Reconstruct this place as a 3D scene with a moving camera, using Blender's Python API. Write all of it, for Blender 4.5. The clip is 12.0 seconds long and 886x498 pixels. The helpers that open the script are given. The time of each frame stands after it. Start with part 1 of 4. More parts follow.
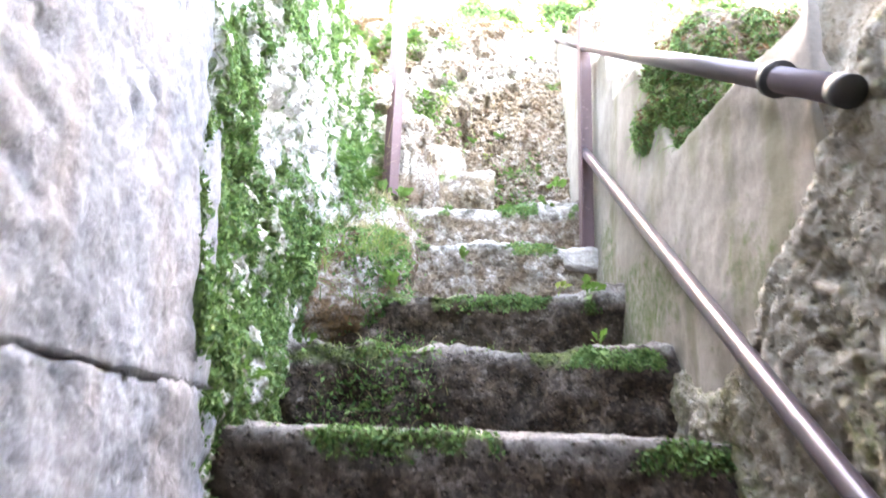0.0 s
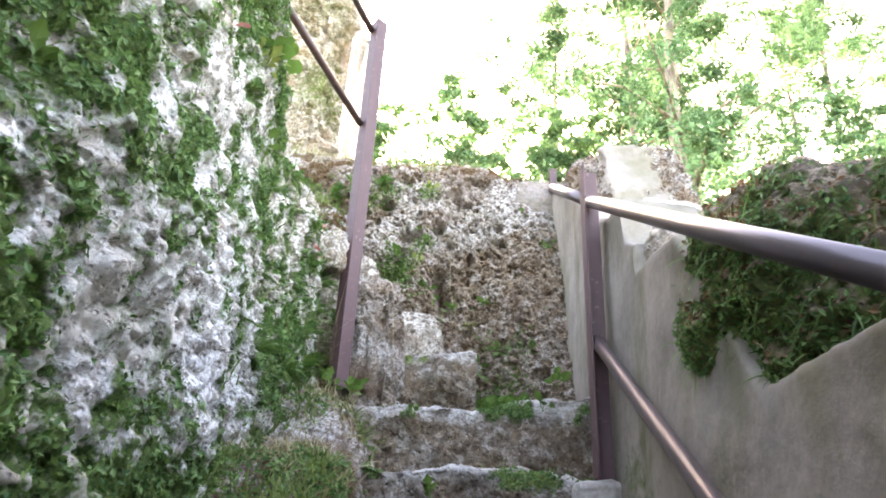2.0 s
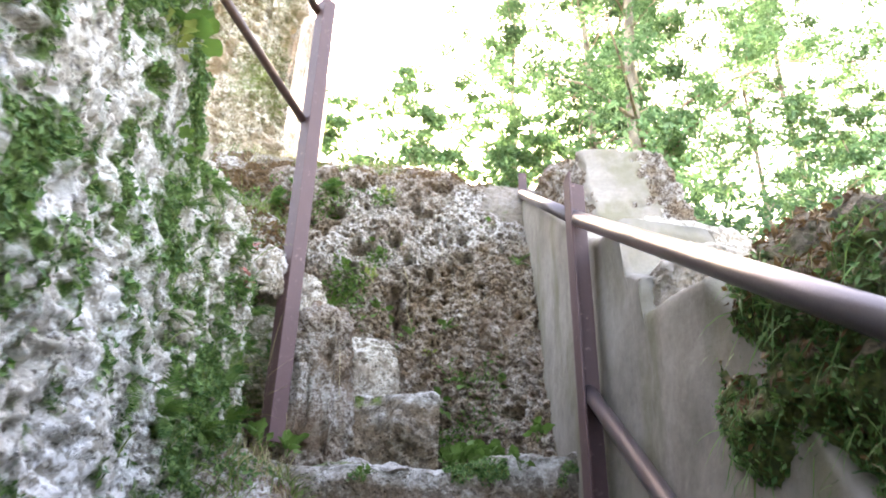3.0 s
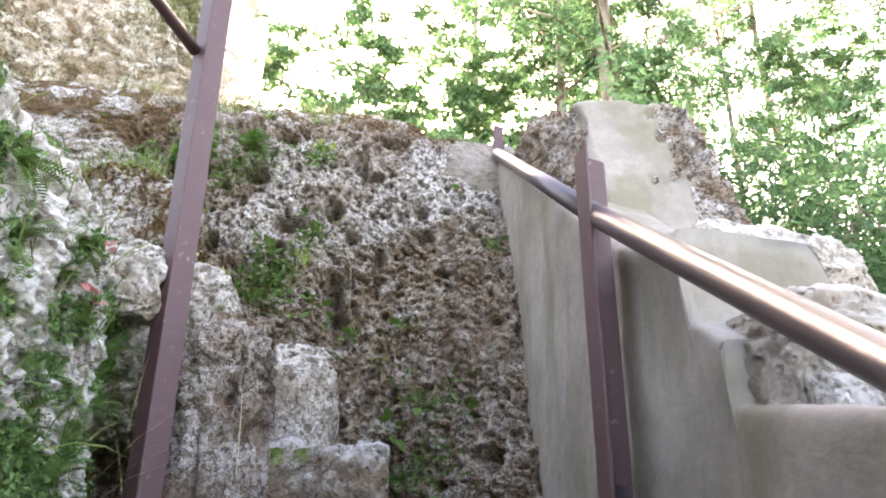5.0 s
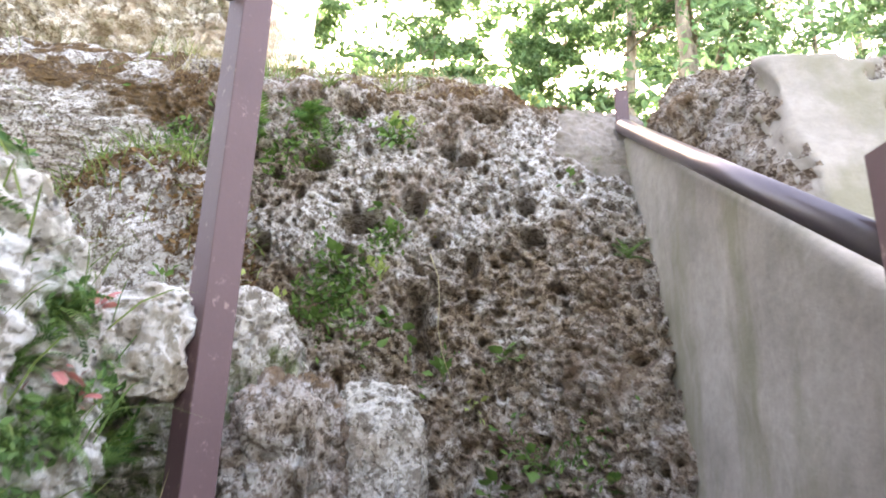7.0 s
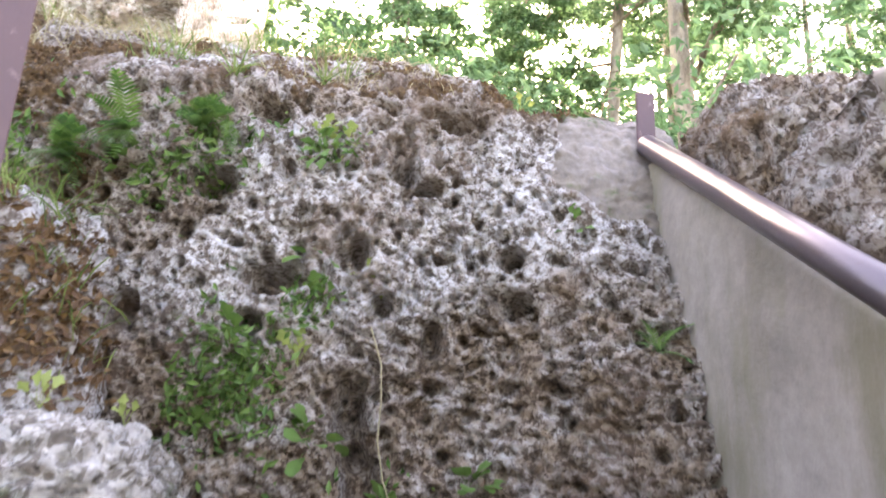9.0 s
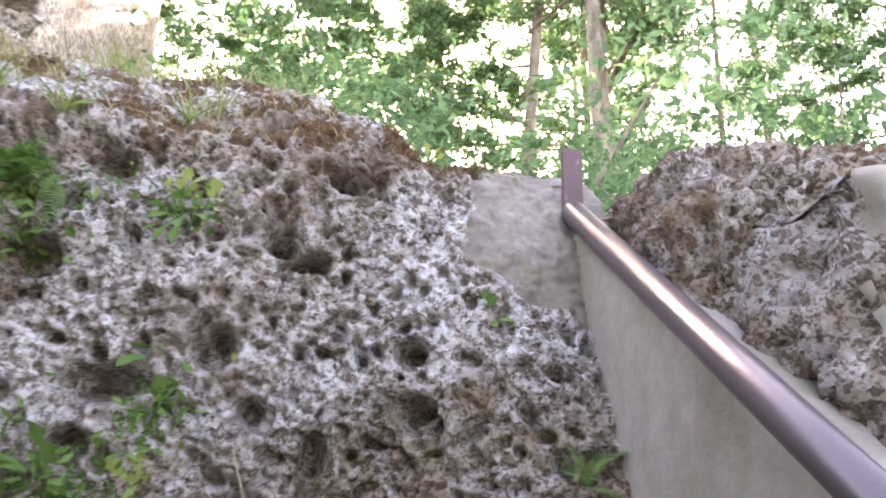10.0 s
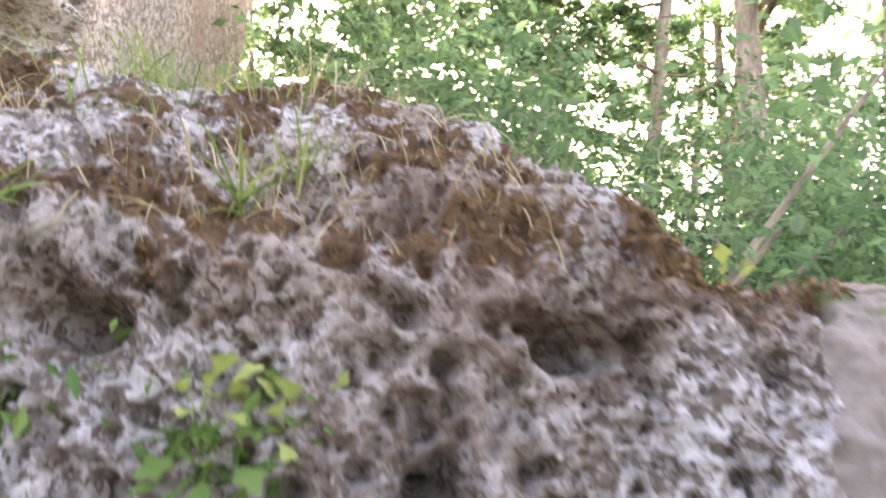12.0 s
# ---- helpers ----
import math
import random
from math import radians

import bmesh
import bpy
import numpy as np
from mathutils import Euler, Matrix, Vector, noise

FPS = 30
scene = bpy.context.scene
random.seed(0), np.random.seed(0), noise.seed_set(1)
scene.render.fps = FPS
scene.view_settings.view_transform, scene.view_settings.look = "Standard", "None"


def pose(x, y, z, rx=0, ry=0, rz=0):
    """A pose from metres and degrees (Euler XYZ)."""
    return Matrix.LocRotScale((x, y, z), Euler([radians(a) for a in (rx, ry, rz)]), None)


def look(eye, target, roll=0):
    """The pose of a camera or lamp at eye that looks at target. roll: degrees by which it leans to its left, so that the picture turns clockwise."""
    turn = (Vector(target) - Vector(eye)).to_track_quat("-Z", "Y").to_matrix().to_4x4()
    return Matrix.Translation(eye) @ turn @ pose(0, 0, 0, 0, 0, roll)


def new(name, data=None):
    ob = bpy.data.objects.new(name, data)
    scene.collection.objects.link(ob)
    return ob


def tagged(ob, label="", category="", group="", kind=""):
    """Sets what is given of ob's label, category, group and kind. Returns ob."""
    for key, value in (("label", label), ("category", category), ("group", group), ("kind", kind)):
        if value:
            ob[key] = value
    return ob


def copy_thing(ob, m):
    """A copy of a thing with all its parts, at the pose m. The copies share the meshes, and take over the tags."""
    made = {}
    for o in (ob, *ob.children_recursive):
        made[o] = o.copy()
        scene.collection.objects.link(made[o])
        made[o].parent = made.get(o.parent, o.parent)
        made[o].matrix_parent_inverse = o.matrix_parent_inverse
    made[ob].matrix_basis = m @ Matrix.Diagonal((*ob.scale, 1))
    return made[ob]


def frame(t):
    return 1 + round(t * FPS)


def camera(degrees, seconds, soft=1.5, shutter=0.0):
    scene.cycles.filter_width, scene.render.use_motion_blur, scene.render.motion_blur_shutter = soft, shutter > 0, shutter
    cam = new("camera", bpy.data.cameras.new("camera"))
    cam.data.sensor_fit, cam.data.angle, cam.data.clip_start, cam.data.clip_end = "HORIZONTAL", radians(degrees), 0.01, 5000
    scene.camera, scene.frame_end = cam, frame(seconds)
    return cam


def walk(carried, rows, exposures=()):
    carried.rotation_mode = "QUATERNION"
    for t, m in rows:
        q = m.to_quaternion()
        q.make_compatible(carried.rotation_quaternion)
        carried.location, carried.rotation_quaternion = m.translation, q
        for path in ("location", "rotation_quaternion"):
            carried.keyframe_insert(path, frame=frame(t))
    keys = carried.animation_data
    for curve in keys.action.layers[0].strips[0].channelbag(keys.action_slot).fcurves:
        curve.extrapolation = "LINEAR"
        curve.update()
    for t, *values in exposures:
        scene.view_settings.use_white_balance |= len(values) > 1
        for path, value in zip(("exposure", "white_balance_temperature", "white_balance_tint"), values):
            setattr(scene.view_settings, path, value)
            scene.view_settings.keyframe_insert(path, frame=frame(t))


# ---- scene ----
cam = camera(65.6, 12.0, soft=1.8, shutter=0.3)
METRES, EYE, TILT, LEAN, TURN = 4.6, 1.2, 0.0, 0.0, 0.0
ROWS = [
    (0.0, 0.0, 0.0, 0.0, -0.66, 15.64, -2.34),
    (0.5, -0.0007, 0.0391, 0.036, 0.49, 17.84, -3.46),
    (1.0, 0.0031, 0.0826, 0.0601, -0.9, 20.77, -3.52),
    (1.5, 0.0143, 0.1267, 0.1003, -2.21, 25.74, -2.76),
    (2.0, 0.0176, 0.1512, 0.1061, -1.76, 27.04, -2.81),
    (2.5, 0.0104, 0.195, 0.1356, -2.08, 27.8, -1.44),
    (3.0, 0.0142, 0.2295, 0.1696, -5.29, 26.71, -1.29),
    (5.0, 0.0264, 0.3578, 0.2714, -8.78, 21.45, -0.34),
    (5.5, 0.0225, 0.3916, 0.2884, -8.8, 22.09, -0.96),
    (6.0, 0.0223, 0.4056, 0.3163, -7.19, 20.1, -1.63),
    (6.5, 0.0154, 0.4287, 0.3174, -5.89, 18.41, -2.14),
    (7.0, 0.0026, 0.4697, 0.3456, -4.85, 17.84, -1.57),
    (9.0, 0.0199, 0.5818, 0.43, -7.52, 15.29, -2.43),
    (9.5, 0.0252, 0.6032, 0.4696, -9.21, 16.15, -1.84),
    (10.0, 0.0346, 0.6248, 0.4829, -14.4, 14.66, -1.5),
    (10.5, 0.0426, 0.6596, 0.5033, -16.39, 15.01, -1.66),
    (11.0, 0.0467, 0.6802, 0.526, -13.07, 11.84, -2.48),
    (11.5, 0.0388, 0.7286, 0.5345, -10.03, 10.68, -3.2),
    (12.0, 0.0226, 0.7647, 0.5751, -6.55, 9.54, -4.05),
]
walk(cam, [(t, pose(0, 0, EYE, TILT, LEAN, TURN) @ pose(METRES * x, METRES * y, METRES * z, 90 + pitch, roll, yaw)) for t, x, y, z, yaw, pitch, roll in ROWS],
     ((0.0, 6.35, 8350, 19), (0.6, 6.05, 8350, 19), (1.0, 5.7, 8350, 19), (1.5, 5.0, 8300, 19), (3.0, 4.4, 8300, 19), (5.0, 4.15, 8200, 21), (7.0, 4.25, 8350, 22), (9.0, 4.2, 7950, 28), (10.0, 3.97, 7850, 28), (11.0, 3.72, 7750, 28), (12.0, 3.9, 8200, 32)))

# ---- light ----
SUN_ELEV, SUN_AZ = 31.0, 8.0  # degrees above the horizon, and clockwise from +y
world = bpy.data.worlds.new("sky")
scene.world = world
world.use_nodes = True
sky = world.node_tree.nodes.new("ShaderNodeTexSky")
sky.sky_type, sky.sun_disc = "NISHITA", False
sky.sun_elevation, sky.sun_rotation = radians(SUN_ELEV), radians(SUN_AZ)
sky.dust_density, sky.ozone_density = 3.0, 0.6
background = world.node_tree.nodes["Background"]
background.inputs["Strength"].default_value = 0.15
world.node_tree.links.new(sky.outputs[0], background.inputs[0])
sun = new("sun", bpy.data.lights.new("sun", "SUN"))
sun.data.energy, sun.data.angle, sun.data.color = 2.3, radians(0.6), (1.0, 0.97, 0.92)
to_sun = Vector((math.sin(radians(SUN_AZ)) * math.cos(radians(SUN_ELEV)), math.cos(radians(SUN_AZ)) * math.cos(radians(SUN_ELEV)), math.sin(radians(SUN_ELEV))))
sun.matrix_world = look(to_sun * 30, (0, 0, 0))


# ---- materials ----
class Nodes:
    """A short way to write a node material."""

    def __init__(self, name, rough=0.9):
        self.mat = bpy.data.materials.new(name)
        self.mat.use_nodes = True
        self.tree = self.mat.node_tree
        self.bsdf = self.tree.nodes["Principled BSDF"]
        self.bsdf.inputs["Roughness"].default_value = rough
        self.bsdf.inputs["Specular IOR Level"].default_value = 0.25
        self.co = self.tree.nodes.new("ShaderNodeTexCoord").outputs["Object"]

    def put(self, socket, value):
        if hasattr(value, "is_linked"):
            self.tree.links.new(value, socket)
        else:
            socket.default_value = value

    def noise(self, scale, detail=6.0, rough=0.6, stretch=None, offset=(0, 0, 0)):
        n = self.tree.nodes.new("ShaderNodeTexNoise")
        n.inputs["Scale"].default_value, n.inputs["Detail"].default_value, n.inputs["Roughness"].default_value = scale, detail, rough
        m = self.tree.nodes.new("ShaderNodeMapping")
        m.inputs["Scale"].default_value = stretch or (1, 1, 1)
        m.inputs["Location"].default_value = offset
        self.put(m.inputs["Vector"], self.co)
        self.put(n.inputs["Vector"], m.outputs[0])
        return n.outputs["Fac"]

    def cells(self, scale, feature="F1"):
        n = self.tree.nodes.new("ShaderNodeTexVoronoi")
        n.feature = feature
        n.inputs["Scale"].default_value = scale
        self.put(n.inputs["Vector"], self.co)
        return n.outputs["Distance"]

    def chips(self, scale, offset=(0, 0, 0)):
        """A random value for each of many small irregular chips."""
        v = self.tree.nodes.new("ShaderNodeTexVoronoi")
        v.inputs["Scale"].default_value = scale
        warp = self.tree.nodes.new("ShaderNodeTexNoise")
        warp.inputs["Scale"].default_value, warp.inputs["Detail"].default_value = scale * 0.9, 3
        self.put(warp.inputs["Vector"], self.co)
        m = self.tree.nodes.new("ShaderNodeVectorMath")
        m.operation = "MULTIPLY_ADD"
        self.put(m.inputs[0], warp.outputs["Color"])
        m.inputs[1].default_value = (1.1 / scale,) * 3
        self.put(m.inputs[2], self.co)
        self.put(v.inputs["Vector"], m.outputs[0])
        split = self.tree.nodes.new("ShaderNodeSeparateColor")
        self.put(split.inputs[0], v.outputs["Color"])
        return split.outputs[0]

    def ramp(self, fac, *stops):
        n = self.tree.nodes.new("ShaderNodeValToRGB")
        e = n.color_ramp.elements
        while len(e) < len(stops):
            e.new(0.5)
        for k, (at, c) in enumerate(stops):
            e[k].position = at
            e[k].color = (c, c, c, 1) if isinstance(c, (int, float)) else (*c, 1)
        self.put(n.inputs["Fac"], fac)
        return n.outputs["Color"]

    def mix(self, fac, a, b, how="MIX"):
        n = self.tree.nodes.new("ShaderNodeMix")
        n.data_type, n.blend_type = "RGBA", how
        for socket, value in ((n.inputs[0], fac), (n.inputs[6], a), (n.inputs[7], b)):
            self.put(socket, (*value, 1) if isinstance(value, tuple) else value)
        return n.outputs[2]

    def mul(self, a, b, how="MULTIPLY"):
        n = self.tree.nodes.new("ShaderNodeMath")
        n.operation, n.use_clamp = how, True
        self.put(n.inputs[0], a)
        self.put(n.inputs[1], b)
        return n.outputs[0]

    def attr(self, name):
        n = self.tree.nodes.new("ShaderNodeAttribute")
        n.attribute_name = name
        return n.outputs["Fac"]

    def random(self):
        return self.tree.nodes.new("ShaderNodeObjectInfo").outputs["Random"]

    def island(self):
        return self.tree.nodes.new("ShaderNodeNewGeometry").outputs["Random Per Island"]

    def bump(self, height, strength, distance):
        n = self.tree.nodes.new("ShaderNodeBump")
        n.inputs["Strength"].default_value, n.inputs["Distance"].default_value = strength, distance
        self.put(n.inputs["Height"], height)
        previous = self.bsdf.inputs["Normal"]
        if previous.is_linked:
            self.put(n.inputs["Normal"], previous.links[0].from_socket)
        self.put(previous, n.outputs[0])

    def done(self, colour):
        self.put(self.bsdf.inputs["Base Color"], (*colour, 1) if isinstance(colour, tuple) else colour)
        return self.mat


def rock_material(name, light, mid, dark, stain, moss, moss_dark, crusted=0.55, fleck=1.0, fine=1.0):
    """Pitted tufa: three greys, brown stains, and moss where the mesh's moss attribute and a fine noise meet."""
    n = Nodes(name, 0.92)
    broad = n.noise(6, 6, 0.6)
    chips = n.mul(n.mul(n.chips(46 * fine), 0.55), n.mul(n.chips(115 * fine, (4, 2, 7)), 0.45), "ADD")
    chips = n.mul(n.mul(chips, fleck), 0.5 - 0.5 * fleck, "ADD")
    tone = n.mul(n.mul(chips, 0.62), n.mul(n.mul(broad, 0.26), n.mul(n.noise(30 * fine, 8, 0.7), 0.42), "ADD"), "ADD")
    base = n.ramp(tone, (0.525, dark), (0.66, mid), (0.86, light))
    crust = n.ramp(n.noise(16 * fine, 9, 0.74, None, (5, 8, 2)), (0.60, 0.0), (0.68, crusted))
    base = n.mix(crust, base, n.ramp(chips, (0.2, mid), (0.5, light)))
    patch = n.ramp(n.noise(2.6, 6, 0.65, None, (3, 1, 7)), (0.50, 0.0), (0.66, 0.85))
    base = n.mix(patch, base, stain)
    # Darkens to brown: damp stains on rock, painted shade on the step risers.
    base = n.mix(n.mul(n.attr("darkened"), n.ramp(n.noise(13, 7, 0.7, None, (2, 2, 5)), (0.36, 0.25), (0.56, 1.0))), base, n.mix(1.0, base, (0.50, 0.40, 0.30), "MULTIPLY"))
    green = n.mix(n.ramp(n.noise(70, 4), (0.35, 0.0), (0.65, 1.0)), moss_dark, moss)
    cover = n.ramp(n.mul(n.attr("moss"), n.noise(26, 7, 0.7), "ADD"), (0.72, 0.0), (0.98, 1.0))
    n.bump(chips, 0.35, 0.006)
    n.bump(n.noise(48 * fine, 9, 0.75), 0.9, 0.018 / fine)
    n.bump(n.ramp(n.cells(52 * fine), (0.08, 0.0), (0.34, 1.0)), 0.9, 0.014 / fine)
    # Negative moss pales the stone: worn step lips, and tops of boulders.
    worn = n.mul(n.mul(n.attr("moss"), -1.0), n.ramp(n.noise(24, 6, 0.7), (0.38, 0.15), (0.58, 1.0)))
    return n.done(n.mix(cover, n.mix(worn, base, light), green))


TUFA = rock_material("pitted_tufa", (0.55, 0.515, 0.49), (0.405, 0.36, 0.325), (0.15, 0.115, 0.092), (0.21, 0.145, 0.105), (0.155, 0.09, 0.04), (0.065, 0.038, 0.02), 0.15, 1.0, 1.7)
SHELF = rock_material("pale_tufa", (0.70, 0.64, 0.57), (0.48, 0.42, 0.36), (0.24, 0.195, 0.155), (0.45, 0.36, 0.28), (0.14, 0.17, 0.05), (0.06, 0.08, 0.025), 0.4)
MOSSY = rock_material("mossy_tufa", (0.88, 0.855, 0.835), (0.70, 0.665, 0.63), (0.38, 0.34, 0.29), (0.55, 0.50, 0.42), (0.11, 0.18, 0.045), (0.04, 0.07, 0.02))
PALE = rock_material("sunlit_tufa", (0.70, 0.63, 0.54), (0.52, 0.45, 0.37), (0.25, 0.19, 0.14), (0.42, 0.31, 0.23), (0.16, 0.20, 0.05), (0.08, 0.10, 0.03))
STEP = rock_material("worn_step_stone", (0.62, 0.58, 0.55), (0.33, 0.29, 0.255), (0.17, 0.14, 0.115), (0.22, 0.165, 0.12), (0.17, 0.22, 0.05), (0.05, 0.075, 0.02), 0.4, 0.6)

MOSSROCK = rock_material("moss_covered_rock", (0.30, 0.24, 0.17), (0.17, 0.125, 0.085), (0.10, 0.08, 0.055), (0.22, 0.16, 0.08), (0.12, 0.145, 0.04), (0.05, 0.065, 0.02))
ROUGH = rock_material("rough_damp_rock", (0.54, 0.49, 0.42), (0.39, 0.345, 0.275), (0.21, 0.175, 0.13), (0.30, 0.225, 0.15), (0.22, 0.22, 0.08), (0.11, 0.12, 0.05), 0.3, 0.35)
# Step stone darkened: the dimness at the stair foot is in its colour.
SHADED_STEP = rock_material("shaded_step_stone", (0.34, 0.31, 0.28), (0.095, 0.077, 0.063), (0.032, 0.026, 0.02), (0.09, 0.068, 0.048), (0.10, 0.13, 0.035), (0.03, 0.045, 0.014), 0.3, 0.35)


def plaster_material(name, light, dark, green, grit=0.0):
    n = Nodes(name, 0.88)
    base = n.ramp(n.noise(3.2, 8, 0.62), (0.35, dark), (0.62, light))
    base = n.mix(0.5, base, n.ramp(n.noise(45, 6, 0.7), (0.3, 0.72), (0.68, 1.12)), "MULTIPLY")
    run = n.ramp(n.noise(4.0, 6, 0.6, (1.0, 1.6, 0.45), (2, 5, 1)), (0.46, 0.0), (0.62, 0.85))
    base = n.mix(run, base, green)
    base = n.mix(n.ramp(n.noise(11, 8, 0.75, None, (9, 2, 4)), (0.66, 0.0), (0.74, 0.55)), base, (0.16, 0.14, 0.11))
    cover = n.ramp(n.mul(n.attr("moss"), n.noise(26, 7, 0.7), "ADD"), (0.72, 0.0), (0.98, 1.0))
    base = n.mix(cover, base, (0.07, 0.10, 0.025))
    n.bump(n.noise(22, 8, 0.6), 0.35, 0.012)
    if grit:
        pock = n.noise(44, 9, 0.74, None, (3, 3, 3))
        base = n.mix(grit, base, n.ramp(pock, (0.36, 0.55), (0.60, 1.18)), "MULTIPLY")
        n.bump(pock, grit, 0.018)
    n.bump(n.noise(170, 4, 0.7), 0.25, 0.003)
    return n.done(base)


PLASTER = plaster_material("weathered_plaster", (0.30, 0.256, 0.217), (0.20, 0.17, 0.138), (0.17, 0.15, 0.098))
MORTAR = plaster_material("rough_mortar", (0.27, 0.225, 0.19), (0.18, 0.148, 0.122), (0.165, 0.132, 0.10), 0.55)
LEDGE = plaster_material("pale_limestone", (0.50, 0.45, 0.41), (0.36, 0.32, 0.28), (0.32, 0.28, 0.22), 0.6)
ASHLAR = plaster_material("dressed_stone", (0.38, 0.385, 0.405), (0.235, 0.243, 0.262), (0.33, 0.295, 0.28), 0.8)


def metal_material(name, paint, chip, rough):
    n = Nodes(name, rough)
    n.bsdf.inputs["Specular IOR Level"].default_value = 0.5
    wear = n.ramp(n.noise(38, 8, 0.7), (0.60, 0.0), (0.70, 0.8))
    base = n.mix(n.noise(7, 5, 0.6), tuple(c * 0.75 for c in paint), tuple(min(1, c * 1.25) for c in paint))
    n.bump(n.noise(120, 5, 0.6), 0.2, 0.002)
    return n.done(n.mix(wear, base, chip))


PAINT = metal_material("brown_painted_steel", (0.085, 0.047, 0.043), (0.22, 0.13, 0.10), 0.42)
RED_PAINT = metal_material("reddish_painted_steel", (0.085, 0.042, 0.042), (0.24, 0.155, 0.13), 0.62)
PIPE = metal_material("worn_pipe_steel", (0.105, 0.080, 0.084), (0.10, 0.065, 0.058), 0.30)
PIPE.node_tree.nodes["Principled BSDF"].inputs["Metallic"].default_value = 0.4
PIPE.node_tree.nodes["Principled BSDF"].inputs["Specular IOR Level"].default_value = 0.6
RUBBER = metal_material("black_rubber", (0.012, 0.012, 0.012), (0.03, 0.03, 0.03), 0.6)


def leaf_material(name, a, b, glow=0.45):
    """Leaves: two greens by island, with light let through."""
    n = Nodes(name, 0.55)
    colour = n.mix(n.island(), a, b)
    n.done(colour)
    through_leaf = n.tree.nodes.new("ShaderNodeBsdfTranslucent")
    n.put(through_leaf.inputs["Color"], n.mix(1.0, colour, (1.0, 1.22, 1.0), "MULTIPLY"))
    both = n.tree.nodes.new("ShaderNodeMixShader")
    both.inputs[0].default_value = glow
    n.put(both.inputs[1], n.bsdf.outputs[0])
    n.put(both.inputs[2], through_leaf.outputs[0])
    n.put(n.tree.nodes["Material Output"].inputs["Surface"], both.outputs[0])
    return n.mat


TREE_LEAF = leaf_material("tree_leaf", (0.08, 0.14, 0.066), (0.19, 0.28, 0.145), 0.58)
DARK_LEAF = leaf_material("dark_tree_leaf", (0.045, 0.085, 0.043), (0.10, 0.167, 0.078), 0.45)
HERB_LEAF = leaf_material("herb_leaf", (0.05, 0.11, 0.025), (0.14, 0.22, 0.055), 0.35)
PALE_LEAF = leaf_material("pale_herb_leaf", (0.22, 0.27, 0.07), (0.34, 0.36, 0.12), 0.35)
CREEPER = leaf_material("creeping_moss", (0.04, 0.10, 0.03), (0.165, 0.265, 0.085), 0.3)
BROWN_MOSS = leaf_material("dry_moss", (0.085, 0.042, 0.022), (0.19, 0.105, 0.042), 0.2)
GRASS = leaf_material("grass_blade", (0.07, 0.13, 0.03), (0.24, 0.28, 0.09), 0.35)
STRAW = leaf_material("dry_grass_blade", (0.26, 0.20, 0.11), (0.44, 0.36, 0.22), 0.25)
DEAD_LEAF = leaf_material("dead_leaf", (0.40, 0.13, 0.12), (0.48, 0.18, 0.17), 0.25)


def bark_material(name, light, dark):
    n = Nodes(name, 0.9)
    n.bump(n.noise(14, 8, 0.7, (1, 1, 0.25)), 0.8, 0.03)
    return n.done(n.ramp(n.noise(5, 9, 0.7, (1, 1, 0.35)), (0.36, dark), (0.64, light)))


BARK = bark_material("tree_bark", (0.42, 0.34, 0.26), (0.10, 0.08, 0.06))
soil = Nodes("leafy_soil", 0.95)
soil.bump(soil.noise(50, 8, 0.75), 0.8, 0.02)
SOIL = soil.done(soil.mix(soil.ramp(soil.noise(2.3, 7, 0.65), (0.42, 0.0), (0.6, 1.0)), (0.13, 0.095, 0.06), (0.10, 0.13, 0.04)))
woods = Nodes("far_woods", 0.95)
WOODS = woods.done(woods.ramp(woods.noise(0.9, 8, 0.75), (0.3, (0.03, 0.06, 0.02)), (0.7, (0.14, 0.22, 0.06))))


# ---- shapes ----
def lattice(ix, iy, iz, seed):
    h = (ix * 374761393 + iy * 668265263 + iz * 1440662683 + seed * 974634777) & 0xFFFFFFFF
    h = ((h ^ (h >> 13)) * 1274126177) & 0xFFFFFFFF
    return ((h ^ (h >> 16)) & 0xFFFFFF) / 16777216.0


def grain(p, seed=0):
    """Smooth value noise, -1 to 1, at an array of points."""
    i = np.floor(p).astype(np.int64)
    f = p - i
    f = f * f * (3 - 2 * f)
    out = 0
    for dx in (0, 1):
        for dy in (0, 1):
            for dz in (0, 1):
                w = (f[..., 0] if dx else 1 - f[..., 0]) * (f[..., 1] if dy else 1 - f[..., 1]) * (f[..., 2] if dz else 1 - f[..., 2])
                out = out + w * lattice(i[..., 0] + dx, i[..., 1] + dy, i[..., 2] + dz, seed)
    return out * 2 - 1


def fbm(p, octaves=5, gain=0.52, seed=0):
    out, a = 0, 1.0
    for k in range(octaves):
        out = out + a * grain(p * 2.03**k, seed + k)
        a *= gain
    return out


def worley(p, seed=0):
    """The distance to the nearest of one random point a cell."""
    i = np.floor(p).astype(np.int64)
    best = np.full(p.shape[:-1], 9.0)
    for dx in (-1, 0, 1):
        for dy in (-1, 0, 1):
            for dz in (-1, 0, 1):
                c = (i[..., 0] + dx, i[..., 1] + dy, i[..., 2] + dz)
                q = np.stack([c[k] + lattice(*c, seed + 11 * (k + 1)) for k in range(3)], -1)
                best = np.minimum(best, ((q - p) ** 2).sum(-1))
    return np.sqrt(best)


def step01(a, b, x):
    s = np.clip((x - a) / (b - a), 0, 1)
    return s * s * (3 - 2 * s)


